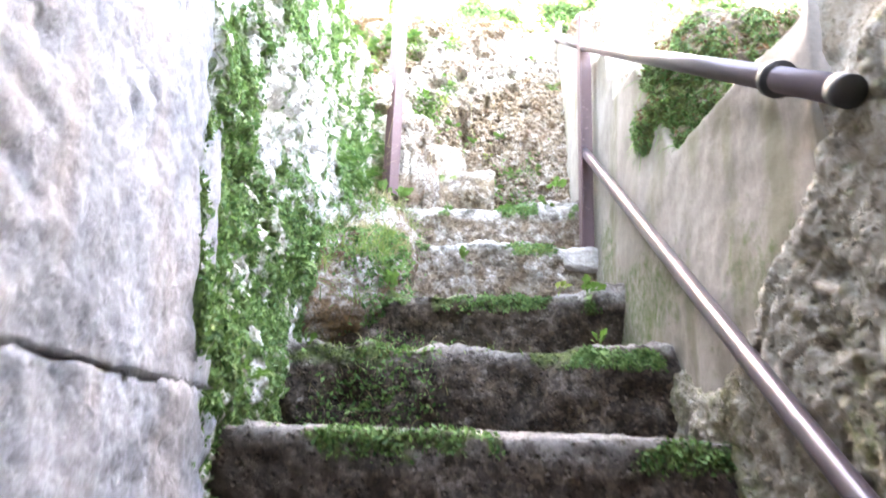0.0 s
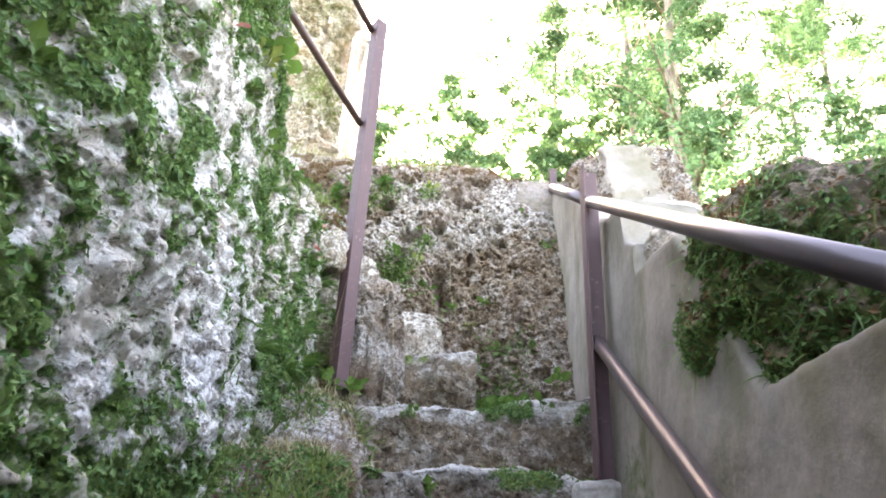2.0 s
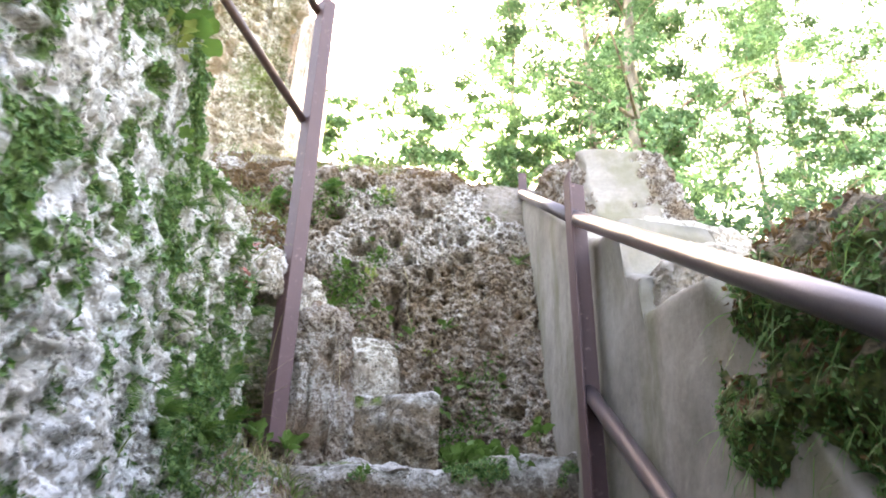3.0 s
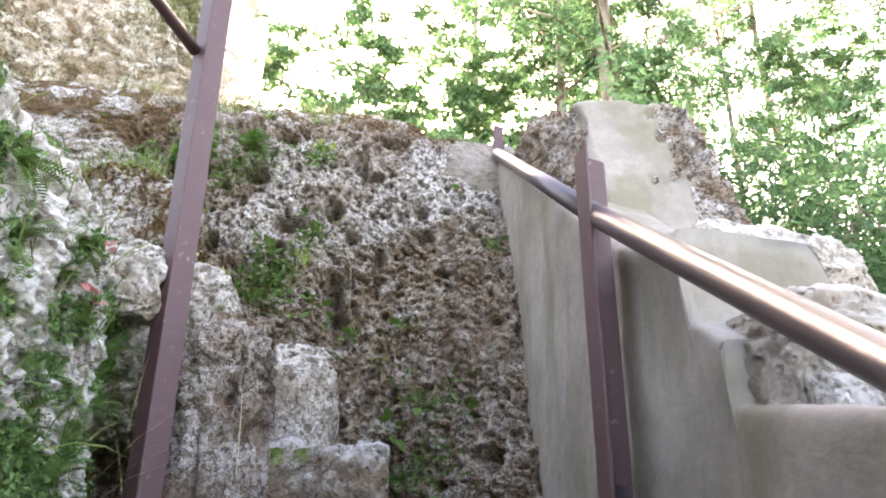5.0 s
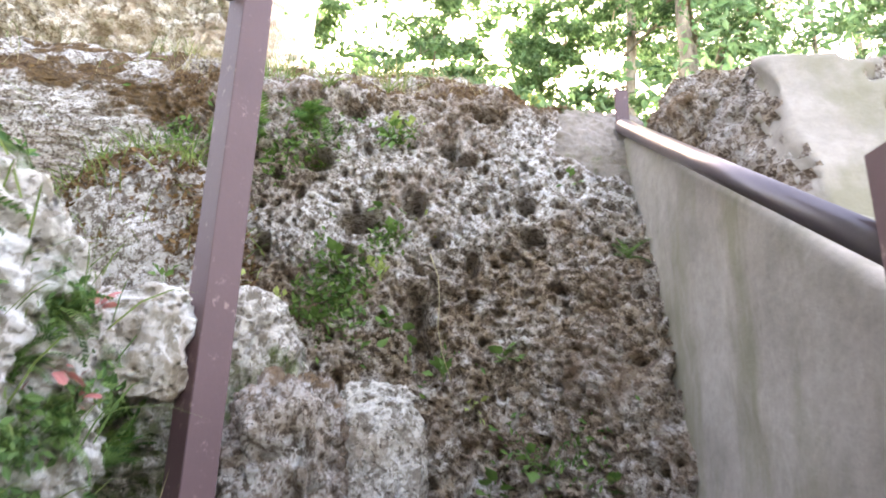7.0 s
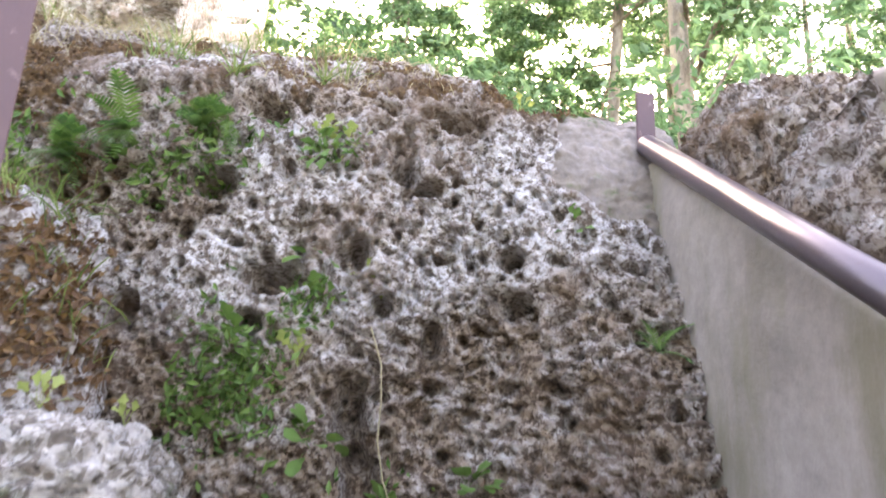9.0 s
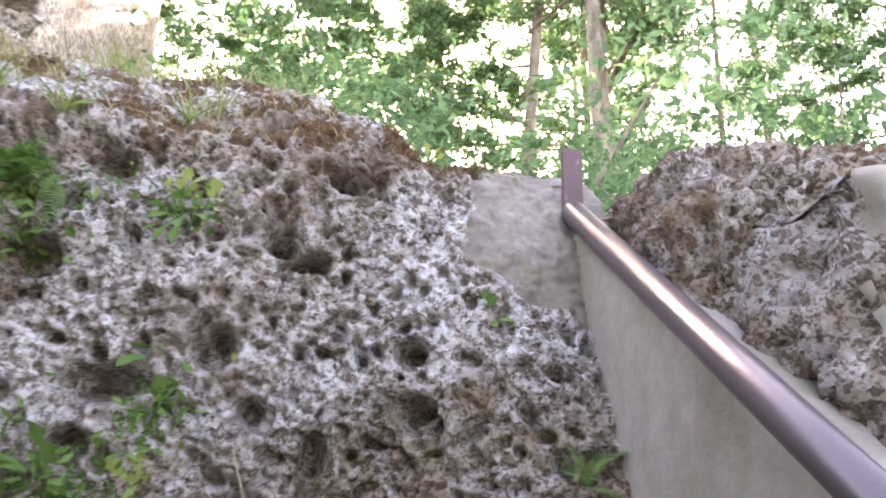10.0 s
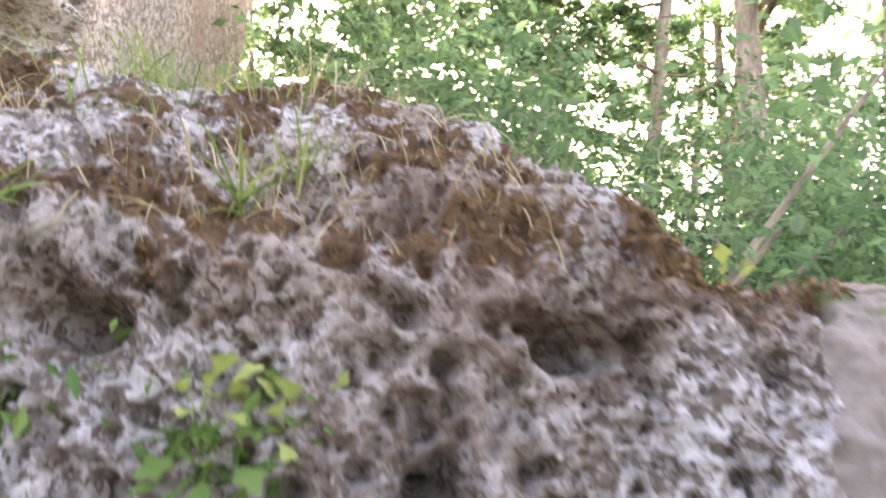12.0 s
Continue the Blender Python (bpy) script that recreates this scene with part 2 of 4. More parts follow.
def mesh_of(name, verts, faces, material, smooth=True, parent=None, label="", moss=None, darkened=None):
    me = bpy.data.meshes.new(name)
    me.from_pydata(verts.tolist() if hasattr(verts, "tolist") else verts, [], faces.tolist() if hasattr(faces, "tolist") else faces)
    me.materials.append(material)
    if smooth:
        me.polygons.foreach_set("use_smooth", np.ones(len(me.polygons), dtype=bool))
    if moss is not None:
        me.attributes.new("moss", "FLOAT", "POINT").data.foreach_set("value", np.asarray(moss, dtype=np.float32).ravel())
    if darkened is not None:
        me.attributes.new("darkened", "FLOAT", "POINT").data.foreach_set("value", np.asarray(darkened, dtype=np.float32).ravel())
    me.update()
    ob = new(name, me)
    if parent is not None:
        ob.parent = parent
    if label:
        ob["label"] = label
    return ob


def part(name, bm, material, parent, label=""):
    me = bpy.data.meshes.new(name)
    bm.normal_update()
    bm.to_mesh(me)
    bm.free()
    me.materials.append(material)
    ob = new(name, me)
    ob.parent = parent
    if label:
        ob["label"] = label
    return ob


def loops(us, section, spacing, soften=2):
    """Rings of points: section(u) gives a closed outline, each corner with the spacing of the side that follows it."""
    rows = []
    first = section(us[0])
    counts = [max(1, round((Vector(first[(k + 1) % len(first)]) - Vector(first[k])).length / spacing[k])) for k in range(len(first))]
    for u in us:
        c = np.array(section(u), dtype=float)
        ring = np.concatenate([c[k] + (c[(k + 1) % len(c)] - c[k]) * (np.arange(m) / m)[:, None] for k, m in enumerate(counts)])
        for _ in range(soften):
            ring = 0.5 * ring + 0.25 * (np.roll(ring, 1, 0) + np.roll(ring, -1, 0))
        rows.append(ring)
    return np.array(rows)


def normals_of(P):
    du = np.gradient(P, axis=0)
    dv = np.roll(P, -1, 1) - np.roll(P, 1, 1)
    n = np.cross(du, dv)
    n /= np.linalg.norm(n, axis=-1, keepdims=True) + 1e-9
    away = P - P.mean(1, keepdims=True)
    return n if (n * away).sum() > 0 else -n


def solid(name, P, material, bend, moss=None, parent=None, label="", darkened=None):
    """A closed body from rings of points, pushed out by bend(points, normals). Returns the object, its points and normals."""
    N = normals_of(P)
    Q = P + N * bend(P, N)[..., None]
    nu, nv = Q.shape[:2]
    idx = np.arange(nu * nv).reshape(nu, nv)
    a, b = idx[:-1], idx[1:]
    quads = np.stack([a, np.roll(a, -1, 1), np.roll(b, -1, 1), b], -1).reshape(-1, 4).tolist()
    faces = quads + [idx[0][::-1].tolist(), idx[-1].tolist()]
    NN = normals_of(Q)
    mask = moss(Q, NN) if moss else np.zeros(Q.shape[:2])
    if np.dot(np.cross(Q[1, 0] - Q[0, 0], Q[0, 1] - Q[0, 0]), NN[0, 0]) > 0:
        faces = [f[::-1] for f in faces]
    return mesh_of(name, Q.reshape(-1, 3), faces, material, True, parent, label, mask, darkened(Q) if darkened else None), Q, NN, mask


def pitted(P, amp, pit=0.016, seed=0, ridge=1.0):
    """The relief of tufa: lumps, two sizes of holes, and grit."""
    d = amp * fbm(P * 2.2, 5, 0.55, seed) + 0.35 * amp * fbm(P * 11, 4, 0.6, seed + 20)
    where = step01(-0.35, 0.5, grain(P * 5, seed + 5))
    warp = P + 0.025 * np.stack([grain(P * 14, seed + 30), grain(P * 14, seed + 31), grain(P * 14, seed + 32)], -1)
    d -= 1.2 * pit * where * step01(0.55, 0.22, worley(warp * (13, 13, 17), seed + 3))
    d -= 0.75 * pit * step01(0.58, 0.22, worley(warp * (31, 31, 40), seed + 4)) * step01(-0.7, 0.2, grain(P * 9, seed + 6))
    d -= 0.5 * pit * step01(0.5, 0.25, worley(warp * (54, 54, 60), seed + 9)) * step01(-0.2, 0.4, grain(P * 7, seed + 11))
    d -= 0.9 * pit * step01(0.36, 0.26, worley(warp * (22, 22, 27), seed + 14)) * step01(-0.1, 0.25, grain(P * 6, seed + 15))
    d += 0.45 * ridge * pit * (1 - 2 * np.abs(grain(warp * 26, seed + 7)))
    d += 0.25 * ridge * pit * (1 - 2 * np.abs(grain(warp * 55, seed + 8)))
    return d


def ball(name, centre, radii, material, bend, moss=None, detail=70, parent=None, label="", power=0.75, tilt=0.0, darkened=None):
    """A boulder: a squarish ball, pushed about by bend."""
    th = np.linspace(0.02, math.pi - 0.02, detail)
    ph = np.linspace(0, 2 * math.pi, 2 * detail, endpoint=False)
    sgn = lambda v: np.sign(v) * np.abs(v) ** power
    x = sgn(np.sin(th))[:, None] * sgn(np.cos(ph))[None]
    y = sgn(np.sin(th))[:, None] * sgn(np.sin(ph))[None]
    z = sgn(np.cos(th))[:, None] * np.ones_like(ph)[None]
    P = np.stack([x * radii[0], y * radii[1], z * radii[2]], -1) + np.array(centre)
    P[..., 2] += tilt * (P[..., 1] - centre[1])
    return solid(name, P, material, bend, moss, parent, label, darkened)


def tube_arrays(points, radii, sides=12, start=0):
    """A round bar along points: its vertices and faces."""
    pts = [Vector(p) for p in points]
    verts, faces = [], []
    up = Vector((0.13, 0.21, 0.97))
    for k, p in enumerate(pts):
        d = (pts[min(k + 1, len(pts) - 1)] - pts[max(k - 1, 0)]).normalized()
        a = d.cross(up if abs(d.dot(up)) < 0.95 else Vector((1, 0, 0))).normalized()
        b = d.cross(a)
        r = radii[k] if hasattr(radii, "__len__") else radii
        verts += [tuple(p + a * (r * math.cos(t)) + b * (r * math.sin(t))) for t in (2 * math.pi * s / sides for s in range(sides))]
    for k in range(len(pts) - 1):
        for s in range(sides):
            i, j = start + k * sides, start + k * sides + sides
            faces.append((i + s, i + (s + 1) % sides, j + (s + 1) % sides, j + s))
    faces.append(tuple(start + s for s in range(sides))[::-1])
    faces.append(tuple(start + (len(pts) - 1) * sides + s for s in range(sides)))
    return verts, faces


def bar(name, points, radius, material, parent=None, label="", sides=24):
    v, f = tube_arrays(points, radius, sides)
    return mesh_of(name, v, [g[::-1] for g in f], material, True, parent, label)


def blades(name, roots, outs, lengths, widths, droop, material, parent=None, label="", rng=None, segs=3):
    """Grass or fern blades: bent tapering strips, one island each, joined in one mesh."""
    n = len(roots)
    side = np.cross(outs, rng.normal(size=(n, 3)))
    side /= np.linalg.norm(side, axis=1, keepdims=True) + 1e-9
    rows = []
    for k in range(segs + 1):
        s = k / segs
        c = roots + outs * (lengths * s)[:, None] + np.array([0, 0, -1]) * (lengths * droop * s * s)[:, None]
        w = (widths * (1 - s) ** 0.7 * (0.6 + 0.8 * s if s < 0.5 else 1.0))[:, None] * side
        rows += [c - w, c + w]
    V = np.stack(rows, 1).reshape(-1, 3)
    m = 2 * (segs + 1)
    base = (np.arange(n) * m)[:, None, None]
    F = np.array([[2 * k, 2 * k + 1, 2 * k + 3, 2 * k + 2] for k in range(segs)])[None] + base
    return mesh_of(name, V, F.reshape(-1, 4), material, False, parent, label)


def leaves_arrays(centres, normals, sizes, rng, slim=0.5):
    """Small leaves: folded diamonds of two faces."""
    n = len(centres)
    t = np.cross(normals, rng.normal(size=(n, 3)))
    t /= np.linalg.norm(t, axis=1, keepdims=True) + 1e-9
    b = np.cross(normals, t)
    s = sizes[:, None]
    V = np.stack([centres - t * s, centres - b * s * slim + normals * s * 0.18, centres + t * s, centres + b * s * slim + normals * s * 0.18], 1).reshape(-1, 3)
    i = (np.arange(n) * 4)[:, None]
    F = np.concatenate([i + np.array([[0, 1, 2]]), i + np.array([[0, 2, 3]])])
    return V, F


def scatter(name, Q, N, weight, count, size, material, seed, label, category, tilt=0.8, lift=0.4, slim=0.5, kind="stuff"):
    """Many small leaves over a surface, thick where the weight is high."""
    rng = np.random.default_rng(seed)
    q, nn, w = Q.reshape(-1, 3), N.reshape(-1, 3), np.clip(weight, 0, None).ravel()
    pick = rng.choice(len(q), count, p=w / w.sum())
    nrm = nn[pick] + rng.normal(size=(count, 3)) * tilt
    nrm /= np.linalg.norm(nrm, axis=1, keepdims=True)
    size_k = size * rng.uniform(0.5, 1.5, count)
    c = q[pick] + nn[pick] * (size_k * lift * rng.uniform(0.2, 1.6, count))[:, None] + rng.normal(size=(count, 3)) * size * 0.5
    V, F = leaves_arrays(c, nrm, size_k, rng, slim)
    return tagged(mesh_of(name, V, F, material, False), label, category, kind=kind)


# ---- the large structure ----
def ground_height(x, y):
    return 1.75 + 1.5 * step01(0.6, -1.4, x) + 1.35 * step01(3.6, 6.5, y) * step01(-1.4, 0.6, x) - 0.35 * step01(8, 26, y)


def build_ground():
    """One sheet to the horizon, with the cutting of the stairs left out."""
    near = np.arange(-14, 30.01, 0.4)
    axis = np.concatenate([[-900, -300, -120, -60, -30], near, [45, 80, 150, 400, 900]])
    X, Y = np.meshgrid(axis, axis, indexing="ij")
    Z = ground_height(X, Y) + 0.10 * fbm(np.stack([X, Y, 0 * X], -1) * 0.35, 4)
    n = len(axis)
    idx = np.arange(n * n).reshape(n, n)
    cx, cy = (X[:-1, :-1] + X[1:, 1:]) / 2, (Y[:-1, :-1] + Y[1:, 1:]) / 2
    keep = ~((np.abs(cx - 0.1) < 1.3) & (cy > -3.4) & (cy < 4.7))
    quads = np.stack([idx[:-1, :-1], idx[1:, :-1], idx[1:, 1:], idx[:-1, 1:]], -1)[keep]
    return tagged(mesh_of("ground", np.stack([X, Y, Z], -1).reshape(-1, 3), quads, SOIL), "leafy brown soil of the wooded hillside round the cutting", "ground", kind="structure")


build_ground()


def slab(name, lo, hi, material, label, category):
    """A plain rough slab of the passage behind."""
    us = np.arange(lo[1], hi[1] + 0.001, 0.08)
    P = loops(us, lambda y: [(lo[0], y, lo[2]), (hi[0], y, lo[2]), (hi[0], y, hi[2]), (lo[0], y, hi[2])], [0.08] * 4, 0)
    ob = solid(name, P, material, lambda P, N: 0.012 * fbm(P * 4, 4))[0]
    return tagged(ob, label, category, kind="structure")


slab("floor", (-0.9, -3.2, -0.2), (1.1, 0.5, 0.0), STEP, "worn stone floor at the foot of the stairs", "floor")
slab("ceiling", (-0.9, -3.2, 2.75), (1.1, 0.05, 3.1), ASHLAR, "rough stone ceiling of the dark passage", "ceiling")
slab("wall_end", (-0.9, -3.5, -0.2), (1.1, -3.2, 3.1), ASHLAR, "plain stone wall closing the passage", "wall")

# the dressed wall beside the foot of the stairs: courses of large blocks
wall_left = tagged(new("wall_left"), "pale dressed stone wall of large cracked blocks", "wall", kind="structure")


def ashlar(y0, y1, z0, z1, seed):
    face = lambda z: -0.42 - (z - 1.1) * 0.075
    us = np.concatenate([np.arange(y0, 0.3, 0.06), np.arange(0.3, y1 + 0.001, 0.014)])
    P = loops(us, lambda y: [(face(z0), y, z0), (face(z1), y, z1), (-0.95, y, z1), (-0.95, y, z0)], [0.014, 0.05, 0.1, 0.05], 0)

    def bend(P, N):
        end = step01(y1 - 0.05, y1, P[..., 1]) * (y1 > 1)
        chip = step01(0.5, 0.2, worley(P * (14, 14, 20), seed)) * step01(0.3, 0.7, grain(P * 6, seed))
        rim = np.exp(-((np.minimum(np.abs(P[..., 2] - z0), np.abs(P[..., 2] - z1)) / 0.02) ** 2))
        return 0.006 * fbm(P * 7, 5, 0.6, seed) + pitted(P * (1, 1, 0.6), 0.003, 0.007, seed + 60, 0.5) - 0.008 * chip - 0.03 * end * (0.6 + grain(P * 5, seed)) - 0.006 * rim * step01(0.35, 0.8, grain(P * 6, seed + 1))

    solid("stone", P, ASHLAR, bend, None, wall_left)


for y0, y1, z0, z1, seed in ((-3.2, 1.37, -0.1, 1.2745, 1), (-3.2, 1.39, 1.2755, 2.8, 4)):
    ashlar(y0, y1, z0, z1, seed)

# the stairs
stairs = tagged(new("stone_stairs"), "steep worn rock-cut steps with moss and grass on their edges", "stairs", kind="structure")


def stair_step(z, y_left, y_right, x0, x1, back, drop=0.42, wear=0.02, right_lift=0.0, seed=0):
    us = np.arange(x0, x1 + 0.001, 0.011)

    def section(x):
        s = (x - x0) / (x1 - x0)
        y = y_left + (y_right - y_left) * s
        zz = z + right_lift * max(0, s - 0.7) / 0.3
        return [(x, y + 0.015, zz - drop), (x, y, zz), (x, back, zz + 0.012), (x, back, zz - drop)]

    P = loops(us, section, [0.011, 0.014, 0.1, 0.1], 3)
    edge = lambda P: np.exp(-(((P[..., 2] - z) / 0.05) ** 2))

    def bend(P, N):
        return 1.0 * wear * fbm(P * 4.5, 5, 0.55, seed) + 0.45 * pitted(P, 0.012, 0.014, seed) - 0.8 * wear * edge(P) * (0.5 + grain(P * 7, seed + 2))

    def moss(P, N):
        rim = np.exp(-(((P[..., 2] - z + 0.03) / 0.05) ** 2))
        green = 0.52 * rim * step01(0.0, 0.5, fbm(P * 5.5, 3, 0.6, seed + 9))
        lip = np.exp(-(((P[..., 2] - z + 0.005) / 0.028) ** 2)) * (P[..., 1] < min(y_left, y_right) + 0.45)
        return np.where(green > 0.18, green, -0.85 * lip)

    # Risers are darkened below the lip: their shade put into the colour.
    riser_shade = lambda P: step01(z - 0.03, z - 0.09, P[..., 2] + 0.05 * grain(P * 6, seed + 4))
    return solid("step", P, SHADED_STEP if z < 1.8 else STEP, bend, moss, stairs, "", riser_shade)


treads = []
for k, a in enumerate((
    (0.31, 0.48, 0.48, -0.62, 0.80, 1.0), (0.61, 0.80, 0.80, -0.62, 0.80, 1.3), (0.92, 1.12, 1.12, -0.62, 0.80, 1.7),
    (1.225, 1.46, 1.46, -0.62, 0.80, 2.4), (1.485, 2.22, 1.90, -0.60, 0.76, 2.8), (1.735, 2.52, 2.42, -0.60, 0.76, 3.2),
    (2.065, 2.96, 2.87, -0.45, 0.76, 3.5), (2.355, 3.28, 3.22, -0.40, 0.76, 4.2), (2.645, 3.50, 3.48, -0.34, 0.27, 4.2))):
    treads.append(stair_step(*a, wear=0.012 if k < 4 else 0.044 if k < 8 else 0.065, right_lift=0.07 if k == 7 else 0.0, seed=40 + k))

# the plastered wall beside the stairs
WALL_TOP = ((-0.6, 2.07), (1.88, 2.06), (2.10, 2.40), (2.22, 2.55), (2.555, 2.61), (2.562, 2.705), (2.652, 2.762), (2.66, 2.925), (2.86, 2.97), (3.0, 3.04), (3.3, 3.28), (4.02, 3.80), (4.2, 3.84))


def wall_top(y):
    return float(np.interp(y, *zip(*WALL_TOP)))


def build_wall_right():
    us = np.concatenate([np.arange(1.12, 2.53, 0.012), np.arange(2.53, 2.70, 0.004), np.arange(2.70, 4.12, 0.012)])

    def section(y):
        x = 0.665 + 0.035 * step01(2.2, 4.0, y)
        return [(x - 0.02, y, 0.3), (x, y, wall_top(y)), (x + 0.3, y, wall_top(y) - 0.02), (x + 0.3, y, 0.3)]

    P = loops(us, section, [0.014, 0.02, 0.1, 0.1], 3)

    def bend(P, N):
        worn = step01(0.45, 0.05, worley(P * (2.5, 2.5, 3.2), 8)) * step01(1.75, 1.35, P[..., 1] * 0.35 + P[..., 2] * 0.5)
        return 0.008 * fbm(P * 3.1, 5, 0.55, 3) + 0.0025 * fbm(P * 20, 3, 0.6, 9) - 0.02 * worn

    moss = lambda P, N: 0.34 * step01(1.9, 1.2, P[..., 2] - 0.45 * (P[..., 1] - 1.0)) * step01(-0.4, 0.4, grain(P * 3, 4))
    ob, Q, N, m = solid("wall_right", P, PLASTER, bend, moss)
    tagged(ob, "grey-beige weathered plaster wall with green damp stains", "wall", kind="structure")
    return Q, N


build_wall_right()


def build_wall_near():
    us = np.concatenate([np.arange(-3.2, 0.2, 0.06), np.arange(0.2, 1.22, 0.014)])
    top = lambda y: 2.75 + 0.0 * y
    P = loops(us, lambda y: [(0.665, y, -0.1), (0.70, y, 2.05), (0.86, y, top(y)), (1.5, y, top(y)), (1.5, y, -0.1)], [0.016, 0.02, 0.08, 0.15, 0.12], 2)
    bend = lambda P, N: 0.03 * fbm(P * 4, 5, 0.55, 71) + pitted(P, 0.012, 0.009, 72)
    ob = solid("wall_right_rock", P, ROUGH, bend, lambda P, N: 0.25 + 0.25 * grain(P * 3, 6))[0]
    tagged(ob, "rough brown-stained rock wall beside the lower handrail", "wall", kind="structure")


build_wall_near()


def build_footing():
    us = np.arange(0.9, 2.2, 0.01)
    top = lambda y: float(np.interp(y, (0.9, 1.22, 1.4, 1.57, 1.9, 2.2), (1.9, 1.62, 1.42, 1.34, 1.45, 1.52)))
    P = loops(us, lambda y: [(0.60, y, 0.3), (0.635, y, top(y) - 0.05), (0.68, y, top(y)), (0.76, y, top(y)), (0.76, y, 0.3)], [0.01, 0.01, 0.03, 0.1, 0.1], 2)
    ob = solid("wall_right_footing", P, ROUGH, lambda P, N: pitted(P, 0.022, 0.018, 172), lambda P, N: 0.3 + 0.25 * grain(P * 4, 6))[0]
    tagged(ob, "rough brown rock footing bare of plaster beside the steps", "wall", kind="structure")


build_footing()

# ---- rock faces ----
HOLES = ((0.25, 3.37, 0.020, 0.040), (0.40, 3.45, 0.028, 0.026), (0.40, 3.55, 0.026, 0.022), (-0.23, 3.68, 0.045, 0.035), (-0.09, 3.48, 0.06, 0.026),
         (0.17, 3.73, 0.03, 0.018), (0.22, 3.70, 0.035, 0.016), (-0.38, 3.40, 0.03, 0.035), (-0.13, 3.38, 0.03, 0.022), (0.09, 3.20, 0.035, 0.08), (0.12, 3.08, 0.035, 0.07),
         (0.28, 3.87, 0.03, 0.022), (-0.13, 3.86, 0.035, 0.018), (0.14, 3.44, 0.022, 0.022), (0.17, 3.75, 0.018, 0.02), (0.57, 2.61, 0.035, 0.035), (0.07, 3.54, 0.035, 0.03), (0.12, 3.97, 0.04, 0.018))
# the sloping top of the rock wall: x, then its ridge's y and z
RIDGE = ((-1.8, 4.45, 4.25), (-0.7, 4.35, 4.17), (-0.5, 4.40, 4.20), (-0.3, 4.45, 4.21), (0.0, 4.50, 4.25), (0.12, 4.46, 4.22), (0.27, 4.30, 4.09), (0.38, 4.20, 4.00), (0.465, 4.14, 3.925), (0.52, 4.15, 3.955), (0.62, 4.17, 3.965), (0.9, 4.17, 3.95))


def build_back():
    us = np.concatenate([np.arange(-1.8, -0.75, 0.03), np.arange(-0.75, 0.80, 0.0046)])

    def section(x):
        xs, ys, zs = zip(*RIDGE)
        yr, zr = float(np.interp(x, xs, ys)), float(np.interp(x, xs, zs))
        f = float(step01(0.28, 0.72, x))
        lip = min(3.925, zr - 0.03)
        return [(x, 4.06 - 0.75 * f, 1.9), (x, 4.08 - 0.33 * f, 3.05), (x, 4.09 - 0.09 * f, 3.75), (x, 4.12, lip), (x, yr, zr), (x, yr + 0.12, zr + 0.01), (x, 5.3, zr - 0.3), (x, 5.3, 1.9)]

    # the mortar patch at the end of the wall
    cap = lambda P: step01(0.49, 0.53, P[..., 0] + 0.05 * fbm(P * 9, 3, 0.6, 3)) * step01(-0.03, 0.03, P[..., 2] - 3.72 + 0.62 * (P[..., 0] - 0.475) + 0.05 * fbm(P * 8, 3, 0.6, 4))
    P = loops(us, section, [0.006, 0.0046, 0.0046, 0.0055, 0.012, 0.06, 0.2, 0.2], 3)

    def bend(P, N):
        d = pitted(P * 1.4, 0.024, 0.021, 5, 0.4)
        for x, z, rx, rz in HOLES:
            r = ((P[..., 0] - x) / rx) ** 2 + ((P[..., 2] - z) / rz) ** 2
            r = r * (1 + 0.3 * grain(P * 16, 48))
            d -= 0.11 * np.exp(-(r**2)) * (P[..., 1] < 4.4)
        rng = np.random.default_rng(47)
        for k in range(1500):
            x, z, r = rng.uniform(-0.7, 0.78), rng.uniform(2.4, 4.1), 0.0048 + 0.017 * rng.beta(1.0, 4.5)
            near = np.abs(P[..., 0] - x) < 2 * r
            rows, cols = np.nonzero(near & (np.abs(P[..., 2] - z) < 2.5 * r) & (P[..., 1] < 4.4))
            q = ((P[rows, cols, 0] - x) / r) ** 2 + ((P[rows, cols, 2] - z) / (r * rng.uniform(0.6, 1.5))) ** 2
            d[rows, cols] -= rng.uniform(2.8, 4.6) * r * np.exp(-(q**2))
        return d * (1 - 0.9 * cap(P)) - (0.012 - 0.012 * fbm(P * 16, 4, 0.6, 44)) * cap(P)

    def moss(P, N):
        top = step01(3.84, 4.0, P[..., 2] + 0.10 * grain(P * 4, 8))
        return 0.46 * top * step01(-0.1, 0.3, fbm(P * 13, 4, 0.7, 12)) + 0.20 * step01(0.1, 0.7, grain(P * 3, 13)) + 0.45 * step01(-0.1, -0.5, P[..., 0]) * step01(3.3, 3.7, P[..., 2]) * step01(-0.2, 0.5, grain(P * 6, 3))

    darkened = lambda P: np.clip(step01(3.62, 3.3, P[..., 2] + 0.25 * fbm(P * 2.2, 3, 0.6, 41)) + 0.8 * step01(0.1, 0.6, fbm(P * 3, 3, 0.6, 42)), 0, 1)
    ob, Q, N, m = solid("rock_wall", P, TUFA, bend, moss, darkened=darkened)
    tagged(ob, "grey pitted tufa rock wall full of holes, mossy along its top", "rock wall")
    ob.data.materials.append(MORTAR)
    patch = cap(Q)[:-1] > 0.5
    flags = np.zeros(len(ob.data.polygons), dtype=np.int32)
    flags[: patch.size] = patch.ravel()
    ob.data.polygons.foreach_set("material_index", flags)
    return Q, N, m


back_Q, back_N, back_moss = build_back()

